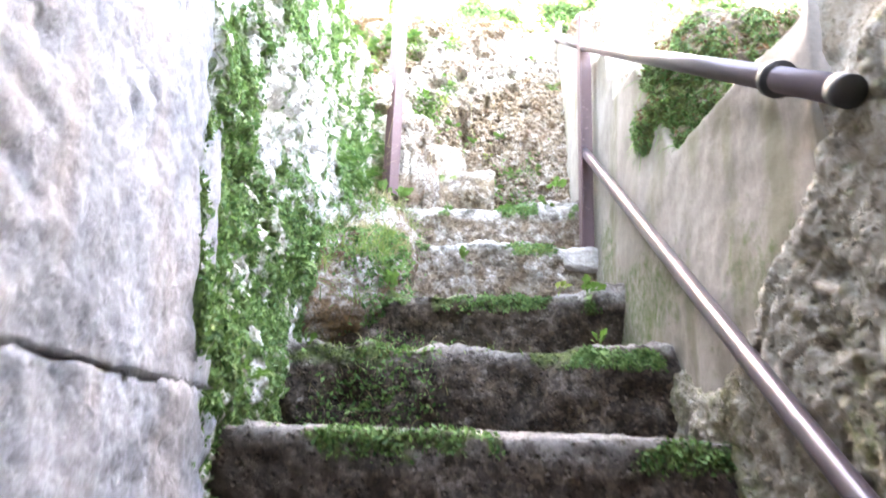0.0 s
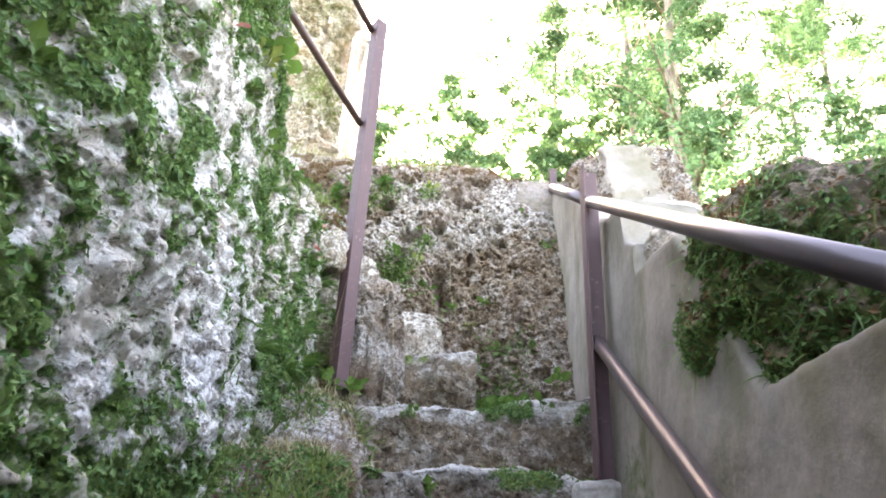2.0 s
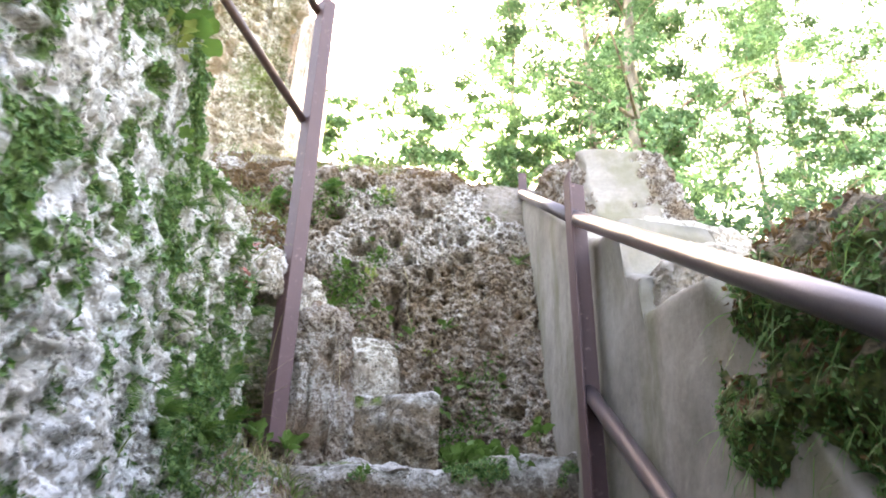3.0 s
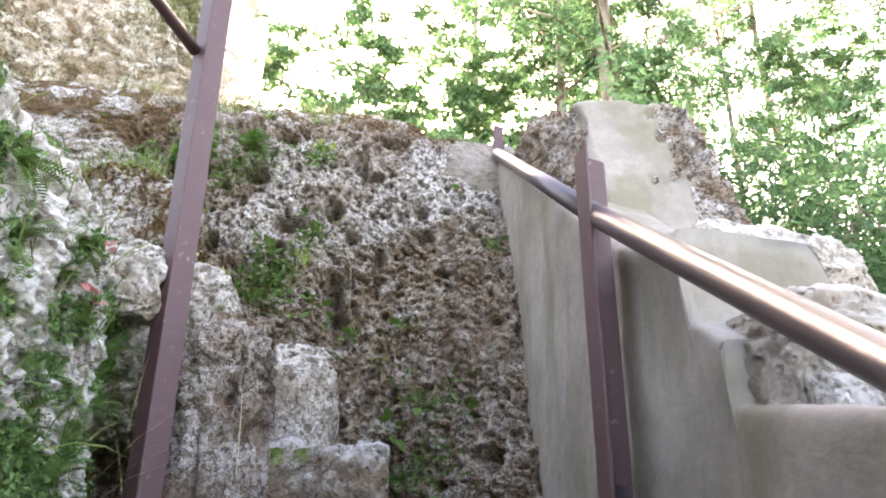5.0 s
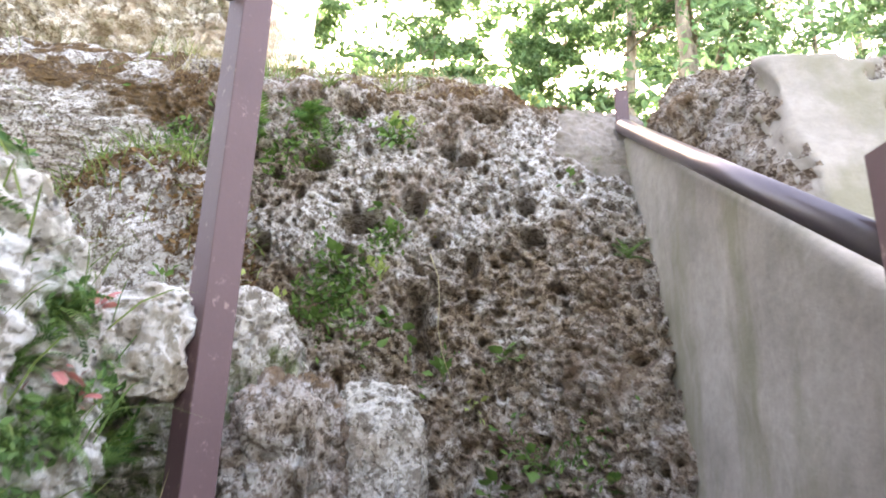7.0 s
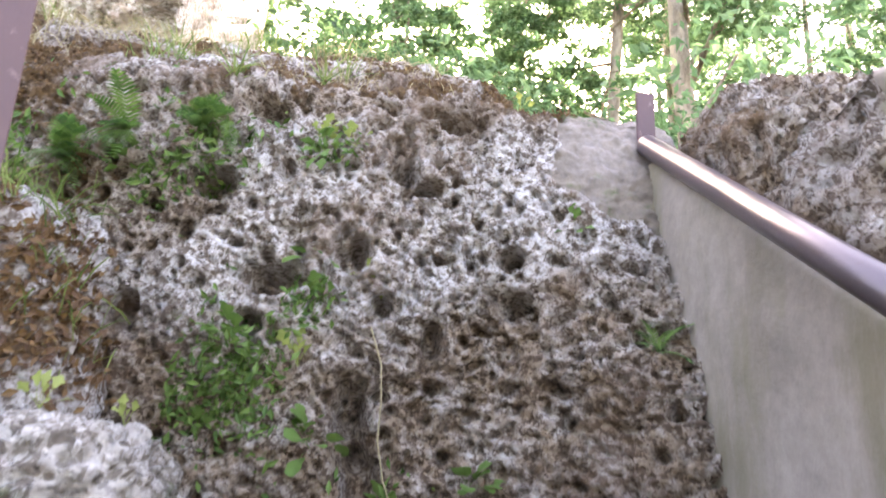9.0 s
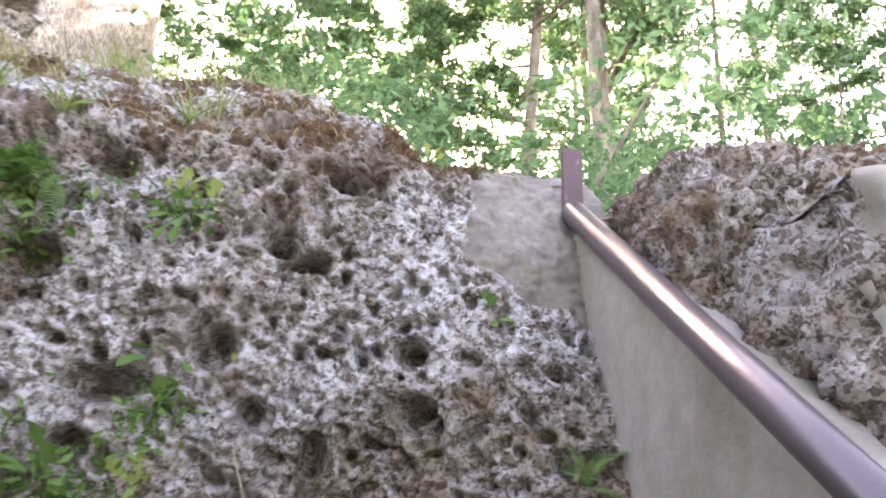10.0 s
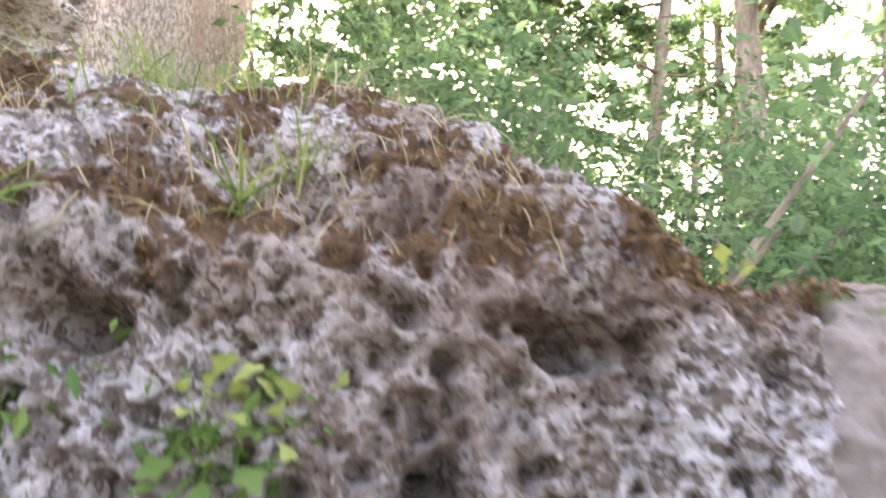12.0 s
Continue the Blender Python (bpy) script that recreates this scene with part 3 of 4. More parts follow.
LEFT_TOP = ((1.2, 4.9), (2.48, 4.7), (2.60, 3.95), (2.68, 3.52), (2.75, 3.36), (2.9, 3.27), (3.05, 3.24), (3.14, 3.18), (3.2, 3.10), (3.36, 3.05), (3.46, 2.95))


def build_left():
    us = np.arange(1.24, 3.46, 0.0085)

    def section(y):
        t = float(np.interp(y, *zip(*LEFT_TOP)))
        x = float(np.interp(y, (1.2, 2.0, 2.5, 2.8, 3.0, 3.1, 3.2, 3.3, 3.46), (-0.53, -0.545, -0.54, -0.50, -0.445, -0.41, -0.375, -0.35, -0.36)))
        return [(x + 0.03, y, 0.9), (x, y, 2.2), (x - 0.03, y, t - 0.12), (x - 0.14, y, t), (-1.5, y, t + 0.05), (-1.5, y, 0.9)]

    P = loops(us, section, [0.0095, 0.008, 0.02, 0.05, 0.3, 0.3], 3)

    def bend(P, N):
        under = step01(3.22, 3.30, P[..., 1]) * step01(2.90, 2.84, P[..., 2])
        return 0.055 * fbm(P * 1.7, 4, 0.5, 31) * step01(2.95, 2.4, P[..., 1]) + 0.012 + pitted(P, 0.03, 0.024, 33) - 0.10 * under

    def moss(P, N):
        field = fbm(P * (4.5, 4.0, 2.8), 4, 0.6, 50)
        pale = np.exp(-(((P[..., 1] - 2.14) / 0.44) ** 2)) * step01(3.25, 2.9, P[..., 2]) * step01(1.95, 2.3, P[..., 2])
        return np.clip(0.50 + 0.20 * field + 0.30 * fbm(P * 12, 3, 0.6, 52) + 0.12 * fbm(P * 30, 2, 0.6, 57) - 0.30 * pale - 0.05 * step01(1.85, 2.1, P[..., 1]) - 0.08 * step01(2.6, 2.95, P[..., 1]) + 0.06 * step01(1.8, 1.5, P[..., 1]), 0, 0.66)

    ob, Q, N, m = solid("mossy_rock_face", P, MOSSY, bend, moss, darkened=lambda P: 0.45 * step01(2.55, 2.9, P[..., 1]) * step01(-0.8, 0.1, fbm(P * 4, 3, 0.6, 63)))
    tagged(ob, "tall whitish rock face half covered in green moss", "rock face")
    return Q, N, m


left_Q, left_N, left_moss = build_left()


def boulder(name, centre, radii, material, amp, seed, moss_amount, label, category, detail=70, power=0.62, pit=0.016, tilt=0.0, cover=None, darkened=None):
    bend = lambda P, N: amp * fbm(P * 2.5, 4, 0.5, seed) + pitted(P, 0.6 * amp, pit, seed + 1)
    green = lambda P, N: moss_amount * (0.6 + 0.6 * fbm(P * 3, 3, 0.6, seed + 2)) * (0.45 + 0.55 * step01(-0.2, 0.7, N[..., 2]))
    # Upward faces with little moss turn paler.
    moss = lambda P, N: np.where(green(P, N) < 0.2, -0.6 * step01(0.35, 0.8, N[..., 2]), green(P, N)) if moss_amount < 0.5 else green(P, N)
    ob, Q, N, m = ball(name, centre, radii, material, bend, cover or moss, detail, power=power, tilt=tilt, darkened=darkened)
    tagged(ob, label, category)
    return Q, N, m


knob = boulder("boulder", (-0.405, 3.325, 2.975), (0.105, 0.10, 0.098), MOSSY, 0.022, 81, 0.05, "whitish rounded boulder wedged beside the steel post", "boulder", 110, power=0.45, pit=0.014, darkened=lambda P: 0.75 * step01(-0.5, 0.3, fbm(P * 9, 3, 0.6, 83)))
# Browner in patches everywhere below the top of the ledge.
ledge = boulder("rock_ledge", (-0.165, 3.69, 2.565), (0.118, 0.32, 0.39), TUFA, 0.03, 85, 0.55, "pitted grey rock ledge where the stairs turn", "rock", 120, 0.5, 0.03, darkened=lambda P: 0.85 * step01(-0.4, 0.4, fbm(P * 5, 3, 0.6, 61)) * step01(3.0, 2.85, P[..., 2]))
# Browner in patches below the tread of this step.
landing = boulder("carved_step", (0.0, 4.13, 2.70), (0.13, 0.15, 0.33), SHELF, 0.034, 88, 0.15, "pale carved step worn smooth below the rock wall", "step", 110, 0.42, 0.014, darkened=lambda P: 0.6 * step01(-0.2, 0.5, fbm(P * 6, 3, 0.6, 62)) * step01(2.92, 2.85, P[..., 2]))
pale_top = boulder("pale_rock_shelf", (-0.43, 3.93, 2.91), (0.235, 0.25, 0.28), SHELF, 0.028, 93, 0.1, "pale flat-topped rock shelf below the mossy slope", "rock", 120, 0.42, 0.02,
                   cover=lambda P, N: 0.36 * step01(3.12, 2.98, P[..., 2] + 0.08 * fbm(P * 7, 3, 0.6, 94)))
slope = boulder("mossy_slope", (-0.66, 4.10, 3.20), (0.28, 0.22, 0.42), TUFA, 0.05, 91, 0.42, "rock slope under yellow-brown moss beside the rock wall", "rock", 90, tilt=0.4)
mound = boulder("grassy_mound", (-0.40, 2.93, 1.92), (0.29, 0.46, 0.25), TUFA, 0.06, 95, 0.6, "earthy mossy mound at the foot of the rock face", "mound", 90, tilt=0.45, cover=lambda P, N: 0.36 + 0.2 * fbm(P * 6, 3, 0.6, 96))
end_stone = boulder("pale_stone", (0.60, 2.885, 1.985), (0.085, 0.05, 0.06), LEDGE, 0.012, 97, 0.05, "pale smooth stone mortared into the end of a step", "stone", 50, pit=0.006)
moss_rock = boulder("mossy_boulder", (1.07, 2.05, 2.30), (0.42, 0.49, 0.27), MOSSROCK, 0.085, 101, 0.62, "brown-green mossy boulder overhanging the plaster wall", "boulder", 130, power=0.8, tilt=0.32,
                    cover=lambda P, N: np.clip(0.14 + 0.48 * step01(0.25, -0.3, N[..., 0]) * step01(0.65, 0.15, N[..., 2]) + 0.22 * fbm(P * 4, 3, 0.6, 7), 0, 0.75))
ridge = boulder("grey_rock", (1.06, 3.96, 3.52), (0.33, 0.26, 0.44), TUFA, 0.045, 105, 0.35, "grey pitted rock behind the end of the handrail", "rock", 125, 0.62, 0.03,
                cover=lambda P, N: np.clip(0.10 + 0.14 * step01(0.84, 0.76, P[..., 0]) + 0.16 * step01(0.5, 0.9, N[..., 2]) + 0.2 * fbm(P * 5, 3, 0.6, 107), 0, 0.6), darkened=lambda P: 0.35 + 0.65 * step01(-0.3, 0.3, fbm(P * 4, 3, 0.6, 108)))
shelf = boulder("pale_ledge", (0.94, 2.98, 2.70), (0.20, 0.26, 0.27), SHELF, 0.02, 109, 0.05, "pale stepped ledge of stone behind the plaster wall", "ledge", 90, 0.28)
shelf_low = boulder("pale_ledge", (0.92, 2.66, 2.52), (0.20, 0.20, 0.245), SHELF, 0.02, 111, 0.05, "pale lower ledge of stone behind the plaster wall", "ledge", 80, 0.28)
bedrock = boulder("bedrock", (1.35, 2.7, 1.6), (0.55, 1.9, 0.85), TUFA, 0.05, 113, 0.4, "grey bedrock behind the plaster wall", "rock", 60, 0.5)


def build_block():
    """The plastered stump of masonry above the wall, its far corner broken to bare rock."""
    us = np.arange(0.71, 1.23, 0.007)

    def section(x):
        top = float(np.interp(x, (0.71, 0.78, 0.84, 1.0, 1.18, 1.23), (3.42, 3.66, 3.75, 3.75, 3.74, 3.66)))
        y1 = float(np.interp(x, (0.71, 0.78, 0.86, 1.18), (3.78, 3.66, 3.50, 3.42)))
        return [(x, y1 - 0.30, 2.8), (x, y1 - 0.18, 3.25), (x, y1, top), (x, 3.85, top + 0.03), (x, 3.85, 2.8)]

    P = loops(us, section, [0.012, 0.008, 0.012, 0.04, 0.04], 1)
    bare = lambda P: step01(1.06, 1.09, P[..., 0] + 0.09 * fbm(P * 8, 3, 0.6, 3)) + step01(0.85, 0.83, P[..., 0] + 0.03 * fbm(P * 8, 3, 0.6, 3)) + step01(3.53, 3.56, P[..., 1])

    def bend(P, N):
        return 0.010 * fbm(P * 5, 5, 0.55, 120) + np.clip(bare(P), 0, 1) * (pitted(P, 0.035, 0.02, 122) - 0.02)

    ob, Q, N, m = solid("masonry_stump", P, PLASTER, bend, darkened=lambda P: 0.35 + 0.65 * step01(-0.3, 0.3, fbm(P * 4, 3, 0.6, 124)))
    tagged(ob, "stump of plastered masonry broken to bare rock at its corner", "masonry")
    ob.data.materials.append(TUFA)
    nv = Q.shape[1]
    b = bare(Q)[:-1] > 0.5
    flags = np.zeros(len(ob.data.polygons), dtype=np.int32)
    flags[: b.size] = b.ravel()
    ob.data.polygons.foreach_set("material_index", flags)


build_block()


def build_far_cliff():
    us = np.arange(-4.5, -0.84, 0.02)
    face = lambda x: 5.12 - 0.12 * (x + 0.45) + 0.5 * (max(0, x + 1.03) / 0.19) ** 2
    P = loops(us, lambda x: [(x, face(x), 3.0), (x, face(x) + 0.12, 7.2), (x, 8.0, 7.6), (x, 8.0, 3.0)], [0.022, 0.1, 0.4, 0.4], 2)
    bend = lambda P, N: 0.07 * fbm(P * 1.8, 5, 0.55, 131) + pitted(P * 0.5, 0.03, 0.12, 133, 0.3) + pitted(P, 0.02, 0.025, 135, 0.5)
    ob, Q, N, m = solid("cliff", P, PALE, bend, lambda P, N: 0.25 + 0.3 * grain(P * 2, 7))
    tagged(ob, "sunlit cream-coloured rock cliff above the stairs", "cliff")


build_far_cliff()


# ---- railings ----
def angle_post(name, foot, top_z, flange, thick, turn, material, parent, lean=0.0, label=""):
    """A post of angle steel, its corner towards the stairs, with a slanted top."""
    bm = bmesh.new()
    outline = [(0, 0), (flange, 0), (flange, thick), (thick, thick), (thick, flange), (0, flange)]
    h = top_z - foot[2]
    low = [bm.verts.new((x, y, 0)) for x, y in outline]
    high = [bm.verts.new((x + lean, y, h - (0.012 if y > thick * 1.5 else 0.0))) for x, y in outline]
    bm.faces.new(low[::-1])
    bm.faces.new(high)
    for k in range(6):
        bm.faces.new((low[k], low[(k + 1) % 6], high[(k + 1) % 6], high[k]))
    bmesh.ops.bevel(bm, geom=bm.edges[:], offset=0.0015, segments=1, affect="EDGES")
    bm.transform(Matrix.Translation(foot) @ Matrix.Rotation(radians(turn), 4, "Z"))
    return part(name, bm, material, parent, label)


def plate(name, lo, hi, material, parent, label="", bevel=0.002):
    bm = bmesh.new()
    bmesh.ops.create_cube(bm, size=1.0)
    for v in bm.verts:
        v.co = Vector([(lo[k] + hi[k]) / 2 + v.co[k] * (hi[k] - lo[k]) for k in range(3)])
    bmesh.ops.bevel(bm, geom=bm.edges[:], offset=bevel, segments=2, affect="EDGES")
    return part(name, bm, material, parent, label)


def railing_right():
    rail = tagged(new("handrail"), "brown painted steel pipe handrail on angle-steel posts along the wall", "handrail")
    a, b, c = Vector((0.60, 0.93, 1.735)), Vector((0.625, 2.87, 3.03)), Vector((0.712, 4.05, 3.835))
    top = bar("top_rail", [a, b], 0.024, PIPE, rail)
    bar("top_rail", [b, c], 0.024, PIPE, rail)
    d = (b - a).normalized()
    # Black band and disc stand in for the dark open end of the pipe.
    bar("dark_pipe_end", [a - d * 0.012, a + d * 0.022], 0.0262, RUBBER, top, "black disc for the dark inside of the open pipe")
    e = a + d * 0.24
    bar("collar", [e - d * 0.012, e + d * 0.012], 0.0345, RUBBER, top, "black rubber ring")
    plate("wall_bracket", (0.61, e.y - 0.012, e.z - 0.03), (0.70, e.y + 0.012, e.z - 0.006), RUBBER, rail, "black steel wall bracket")
    bar("lower_rail", [(0.60, -0.1, 0.335), (0.60, 1.04, 1.165), (0.628, 2.885, 2.49)], 0.021, PIPE, rail)
    angle_post("post", (0.600, 2.908, 2.04), 3.185, 0.066, 0.007, -90, RED_PAINT, rail)
    plate("post", (0.696, 4.062, 3.55), (0.740, 4.070, 3.975), RED_PAINT, rail)
    return rail


def railing_left():
    rail = tagged(new("railing"), "tall brown steel post with two thin rails to the rock", "railing")
    angle_post("post", (-0.287, 3.285, 2.40), 4.30, 0.060, 0.007, 42, RED_PAINT, rail, -0.01)
    bar("lower_rail", [(-0.325, 3.31, 3.655), (-0.60, 2.55, 3.705)], 0.016, PAINT, rail)
    bar("upper_rail", [(-0.325, 3.31, 4.235), (-0.60, 2.55, 4.285)], 0.016, PAINT, rail)
    return rail


railing_right()
railing_left()


# ---- trees ----
def make_tree(seed, height, radius, first_limb, spread, leaves, leaf_size, leaf_material_, label):
    rng = np.random.default_rng(seed)
    tree = tagged(new("tree"), label, "tree")
    path = [Vector((0, 0, -0.3))]
    for k in range(1, 11):
        path.append(Vector((0.12 * math.sin(k * 0.9 + seed), 0.12 * math.cos(k * 0.7 + seed), height * k / 10)))
    radii = [radius * (1.25 if k == 0 else 1) * (1 - 0.085 * k) for k in range(11)]
    V, F = tube_arrays(path, radii, 12)
    tips = []
    for k in range(26):
        s = first_limb + (0.98 - first_limb) * (k + rng.uniform(0, 0.8)) / 26
        base = path[0].lerp(path[-1], s)
        az = rng.uniform(0, 2 * math.pi)
        reach = spread * rng.uniform(0.55, 1.1) * (1.05 - 0.65 * s)
        end = base + Vector((math.cos(az) * reach, math.sin(az) * reach, reach * rng.uniform(-0.05, 0.55)))
        mid = base.lerp(end, 0.5) + Vector((0, 0, 0.12 * reach))
        v, f = tube_arrays([base, mid, end], [radius * 0.30 * (1.1 - s), radius * 0.18 * (1.1 - s), 0.012], 6, len(V))
        V, F = V + v, F + f
        for q in (0.35, 0.6, 0.8, 1.0):
            p = base.lerp(mid, q * 2) if q < 0.5 else mid.lerp(end, q * 2 - 1)
            for _ in range(2):
                w = p + Vector(rng.normal(size=3)) * 0.24 * reach * (0.4 + q * 0.5)
                tips.append(w)
    mesh_of("trunk", V, [g[::-1] for g in F], BARK, True, tree)
    tips = np.array([tuple(t) for t in tips])
    pick = rng.integers(0, len(tips), leaves)
    c = tips[pick] + rng.normal(size=(leaves, 3)) * np.array([0.27, 0.27, 0.11]) * spread * 0.15
    nrm = rng.normal(size=(leaves, 3)) + np.array([0, 0, 0.9])
    nrm /= np.linalg.norm(nrm, axis=1, keepdims=True)
    LV, LF = leaves_arrays(c, nrm, leaf_size * rng.uniform(0.6, 1.4, leaves), rng, 0.45)
    mesh_of("crown", LV, LF, leaf_material_, False, tree)
    return tree


def plant_trees():
    kinds = [make_tree(1, 16, 0.18, 0.30, 3.4, 26000, 0.048, TREE_LEAF, "tall leafy broadleaf tree with a sun-dappled trunk"),
             make_tree(2, 12, 0.10, 0.12, 2.9, 22000, 0.044, TREE_LEAF, "slender broadleaf tree with bright green leaves"),
             make_tree(3, 17, 0.13, 0.27, 3.2, 26000, 0.050, DARK_LEAF, "tall darker green broadleaf tree"),
             make_tree(4, 6.8, 0.055, 0.22, 2.1, 22000, 0.042, TREE_LEAF, "young broadleaf tree with light green leaves")]
    rng = np.random.default_rng(5)
    used = set()
    spots = [(0, 4.3, 10.5), (2, 3.75, 11.9), (2, 2.9, 14.6), (2, 6.55, 15.4), (1, 7.7, 12.6), (3, -0.4, 13.2), (3, 0.3, 10.6), (3, -1.5, 11.2), (3, 1.3, 13.0), (3, 2.2, 11.2), (1, 5.6, 13.4), (3, 7.4, 10.0), (2, 9.6, 13.8), (0, 8.8, 8.8),
             (2, 7.5, 18.5), (1, -2.6, 18.5), (2, 4.6, 23.5), (1, 0.6, 24.0), (1, 10.5, 19.0)]
    for kind, x, y in spots:
        m = Matrix.Translation((x, y, float(ground_height(x, y)))) @ Matrix.Rotation(rng.uniform(0, 6.28), 4, "Z")
        if kind not in used:
            used.add(kind)
            kinds[kind].matrix_basis = m
            tree = kinds[kind]
        else:
            tree = copy_thing(kinds[kind], m)
        tagged(tree, group="trees of the wood")


plant_trees()


def make_shrub(seed, size, leaves, material, label):
    rng = np.random.default_rng(seed)
    shrub = tagged(new("shrub"), label, "shrub")
    V, F, tips = [], [], []
    for k in range(11):
        az, rise = rng.uniform(0, 6.28), rng.uniform(0.6, 1.3)
        end = Vector((math.cos(az) * 0.75, math.sin(az) * 0.75, rise)) * size
        v, f = tube_arrays([(0, 0, -0.1), tuple(end * 0.5 + Vector((0, 0, 0.12 * size))), tuple(end)], [0.02 * size, 0.012 * size, 0.004 * size], 5, len(V))
        V, F = V + v, F + f
        tips += [tuple(end * q + Vector(rng.normal(size=3)) * 0.14 * size) for q in (0.35, 0.55, 0.75, 0.9, 1.0)]
    mesh_of("stem", V, F, BARK, True, shrub)
    tips = np.array(tips)
    c = tips[rng.integers(0, len(tips), leaves)] + rng.normal(size=(leaves, 3)) * 0.16 * size
    nrm = rng.normal(size=(leaves, 3)) + np.array([0, -0.2, 0.9])
    nrm /= np.linalg.norm(nrm, axis=1, keepdims=True)
    LV, LF = leaves_arrays(c, nrm, 0.036 * rng.uniform(0.6, 1.4, leaves), rng, 0.42)
    mesh_of("foliage", LV, LF, material, False, shrub)
    return shrub


def plant_shrubs():
    a = make_shrub(11, 1.7, 12500, TREE_LEAF, "bright green leafy shrub of the hillside")
    b = make_shrub(12, 2.0, 14000, DARK_LEAF, "dense dark green leafy shrub of the hillside")
    rng = np.random.default_rng(8)
    spots = [(0, 1.2, 6.6), (1, 2.6, 7.4), (0, 3.6, 6.8), (1, 5.0, 7.6), (0, -0.1, 7.6), (1, 0.8, 8.8), (0, 2.2, 9.4), (1, 4.0, 9.6), (1, 6.2, 9.2), (0, 7.2, 6.4), (1, 9.0, 7.6), (0, 6.4, 12.0), (1, 2.0, 12.0),
             (1, -1.6, 10.5), (0, 10.2, 11.0), (1, 8.0, 13.0), (1, 3.6, 12.6), (0, 5.0, 5.6)]
    for k, (kind, x, y) in enumerate(spots):
        m = Matrix.Translation((x, y, float(ground_height(x, y)))) @ Matrix.Rotation(rng.uniform(0, 6.28), 4, "Z")
        if k < 2:
            (a, b)[k].matrix_basis = m
            shrub = (a, b)[k]
        else:
            shrub = copy_thing((a, b)[kind], m)
        tagged(shrub, group="shrubs of the hillside")


plant_shrubs()


def far_woods():
    rng = np.random.default_rng(21)
    clumps, each = 460, 120
    n = clumps * each
    az, dist = rng.uniform(-1.5, 1.5, clumps), rng.uniform(34, 60, clumps)
    middle = np.stack([np.sin(az) * dist, np.cos(az) * dist, 2.0 + 17 * rng.beta(1.1, 2.0, clumps)], -1)
    c = np.repeat(middle, each, 0) + rng.normal(size=(n, 3)) * np.repeat(rng.uniform(0.8, 1.9, (clumps, 1)), each, 0) * np.array([1, 1, 0.6])
    nrm = rng.normal(size=(n, 3)) + np.array([0, 0, 0.8])
    nrm /= np.linalg.norm(nrm, axis=1, keepdims=True)
    V, F = leaves_arrays(c, nrm, 0.27 * rng.uniform(0.6, 1.4, n), rng, 0.5)
    tagged(mesh_of("distant_woods", V, F, DARK_LEAF, False), "far green woods behind the trees", "woods", kind="stuff")


far_woods()


# ---- moss, grass and herbs ----
scatter("creeping_moss", left_Q, left_N, np.clip(left_moss - 0.30, 0, 1) * (left_N[..., 0] > -0.2), 82000, 0.0082, CREEPER, 61, "green creeping moss hanging on the pale rock face", "moss")
scatter("hanging_moss", moss_rock[0], moss_rock[1], np.clip(moss_rock[2] - 0.30, 0, 1) * (moss_rock[1][..., 0] < 0.5) * step01(0.75, 0.35, moss_rock[1][..., 2]), 20000, 0.0062, CREEPER, 62, "dark green moss draped over the boulder", "moss")
scatter("dry_moss", back_Q, back_N, np.clip(back_moss - 0.36, 0, 1), 4000, 0.005, BROWN_MOSS, 63, "yellow-brown moss along the top of the rock wall", "moss")
scatter("slope_moss", slope[0], slope[1], np.clip(slope[2] - 0.1, 0, 1) * (slope[1][..., 2] > -0.1), 9000, 0.010, BROWN_MOSS, 64, "yellow-brown moss on the rock slope", "moss")
scatter("mound_moss", mound[0], mound[1], step01(-0.35, 0.35, fbm(mound[0] * 5, 3, 0.6, 97)) * (mound[1][..., 2] > -0.8), 14000, 0.010, CREEPER, 65, "green moss and small leaves on the mound", "moss")


def surface_near(Q, N, x=None, y=None, z=None, front=None):
    """The point and normal of a rock's surface nearest to the given coordinates."""
    d = sum((Q[..., k] - v) ** 2 for k, v in enumerate((x, y, z)) if v is not None)
    if front is not None:
        d = d + 9.0 * (N[..., front[0]] * front[1] < 0.1)
    i = np.unravel_index(np.argmin(d), d.shape)
    return Vector(Q[i]), Vector(N[i])


def leaf_mesh(name, length, width, lobes, material):
    """One lobed leaf, folded along its rib and arched."""
    bm = bmesh.new()
    n = 8
    rib = [bm.verts.new((0, length * k / n, 0.10 * length * math.sin(math.pi * k / n * 0.9))) for k in range(n + 1)]
    for side in (-1, 1):
        rim = []
        for k in range(n + 1):
            s = k / n
            w = width * math.sin(math.pi * min(1, s * 0.93 + 0.05)) ** 0.8 * (1 + 0.28 * math.cos(lobes * math.pi * s * 2))
            rim.append(bm.verts.new((side * w, length * s, 0.10 * length * math.sin(math.pi * s * 0.9) + 0.16 * w)))
        for k in range(n):
            f = (rib[k], rib[k + 1], rim[k + 1], rim[k])
            bm.faces.new(f if side > 0 else f[::-1])
    for v in bm.verts:
        v.co.y += 0.045
        v.co.z += 0.02
    stalk = [bm.verts.new(c) for c in ((-0.0008, 0, 0), (0.0008, 0, 0), (0.0009, 0.024, 0.015), (-0.0009, 0.024, 0.015), (0.0007, 0.047, 0.02), (-0.0007, 0.047, 0.02))]
    bm.faces.new((stalk[0], stalk[1], stalk[2], stalk[3]))
    bm.faces.new((stalk[3], stalk[2], stalk[4], stalk[5]))
    me = bpy.data.meshes.new(name)
    bm.to_mesh(me)
    bm.free()
    me.materials.append(material)
    return me


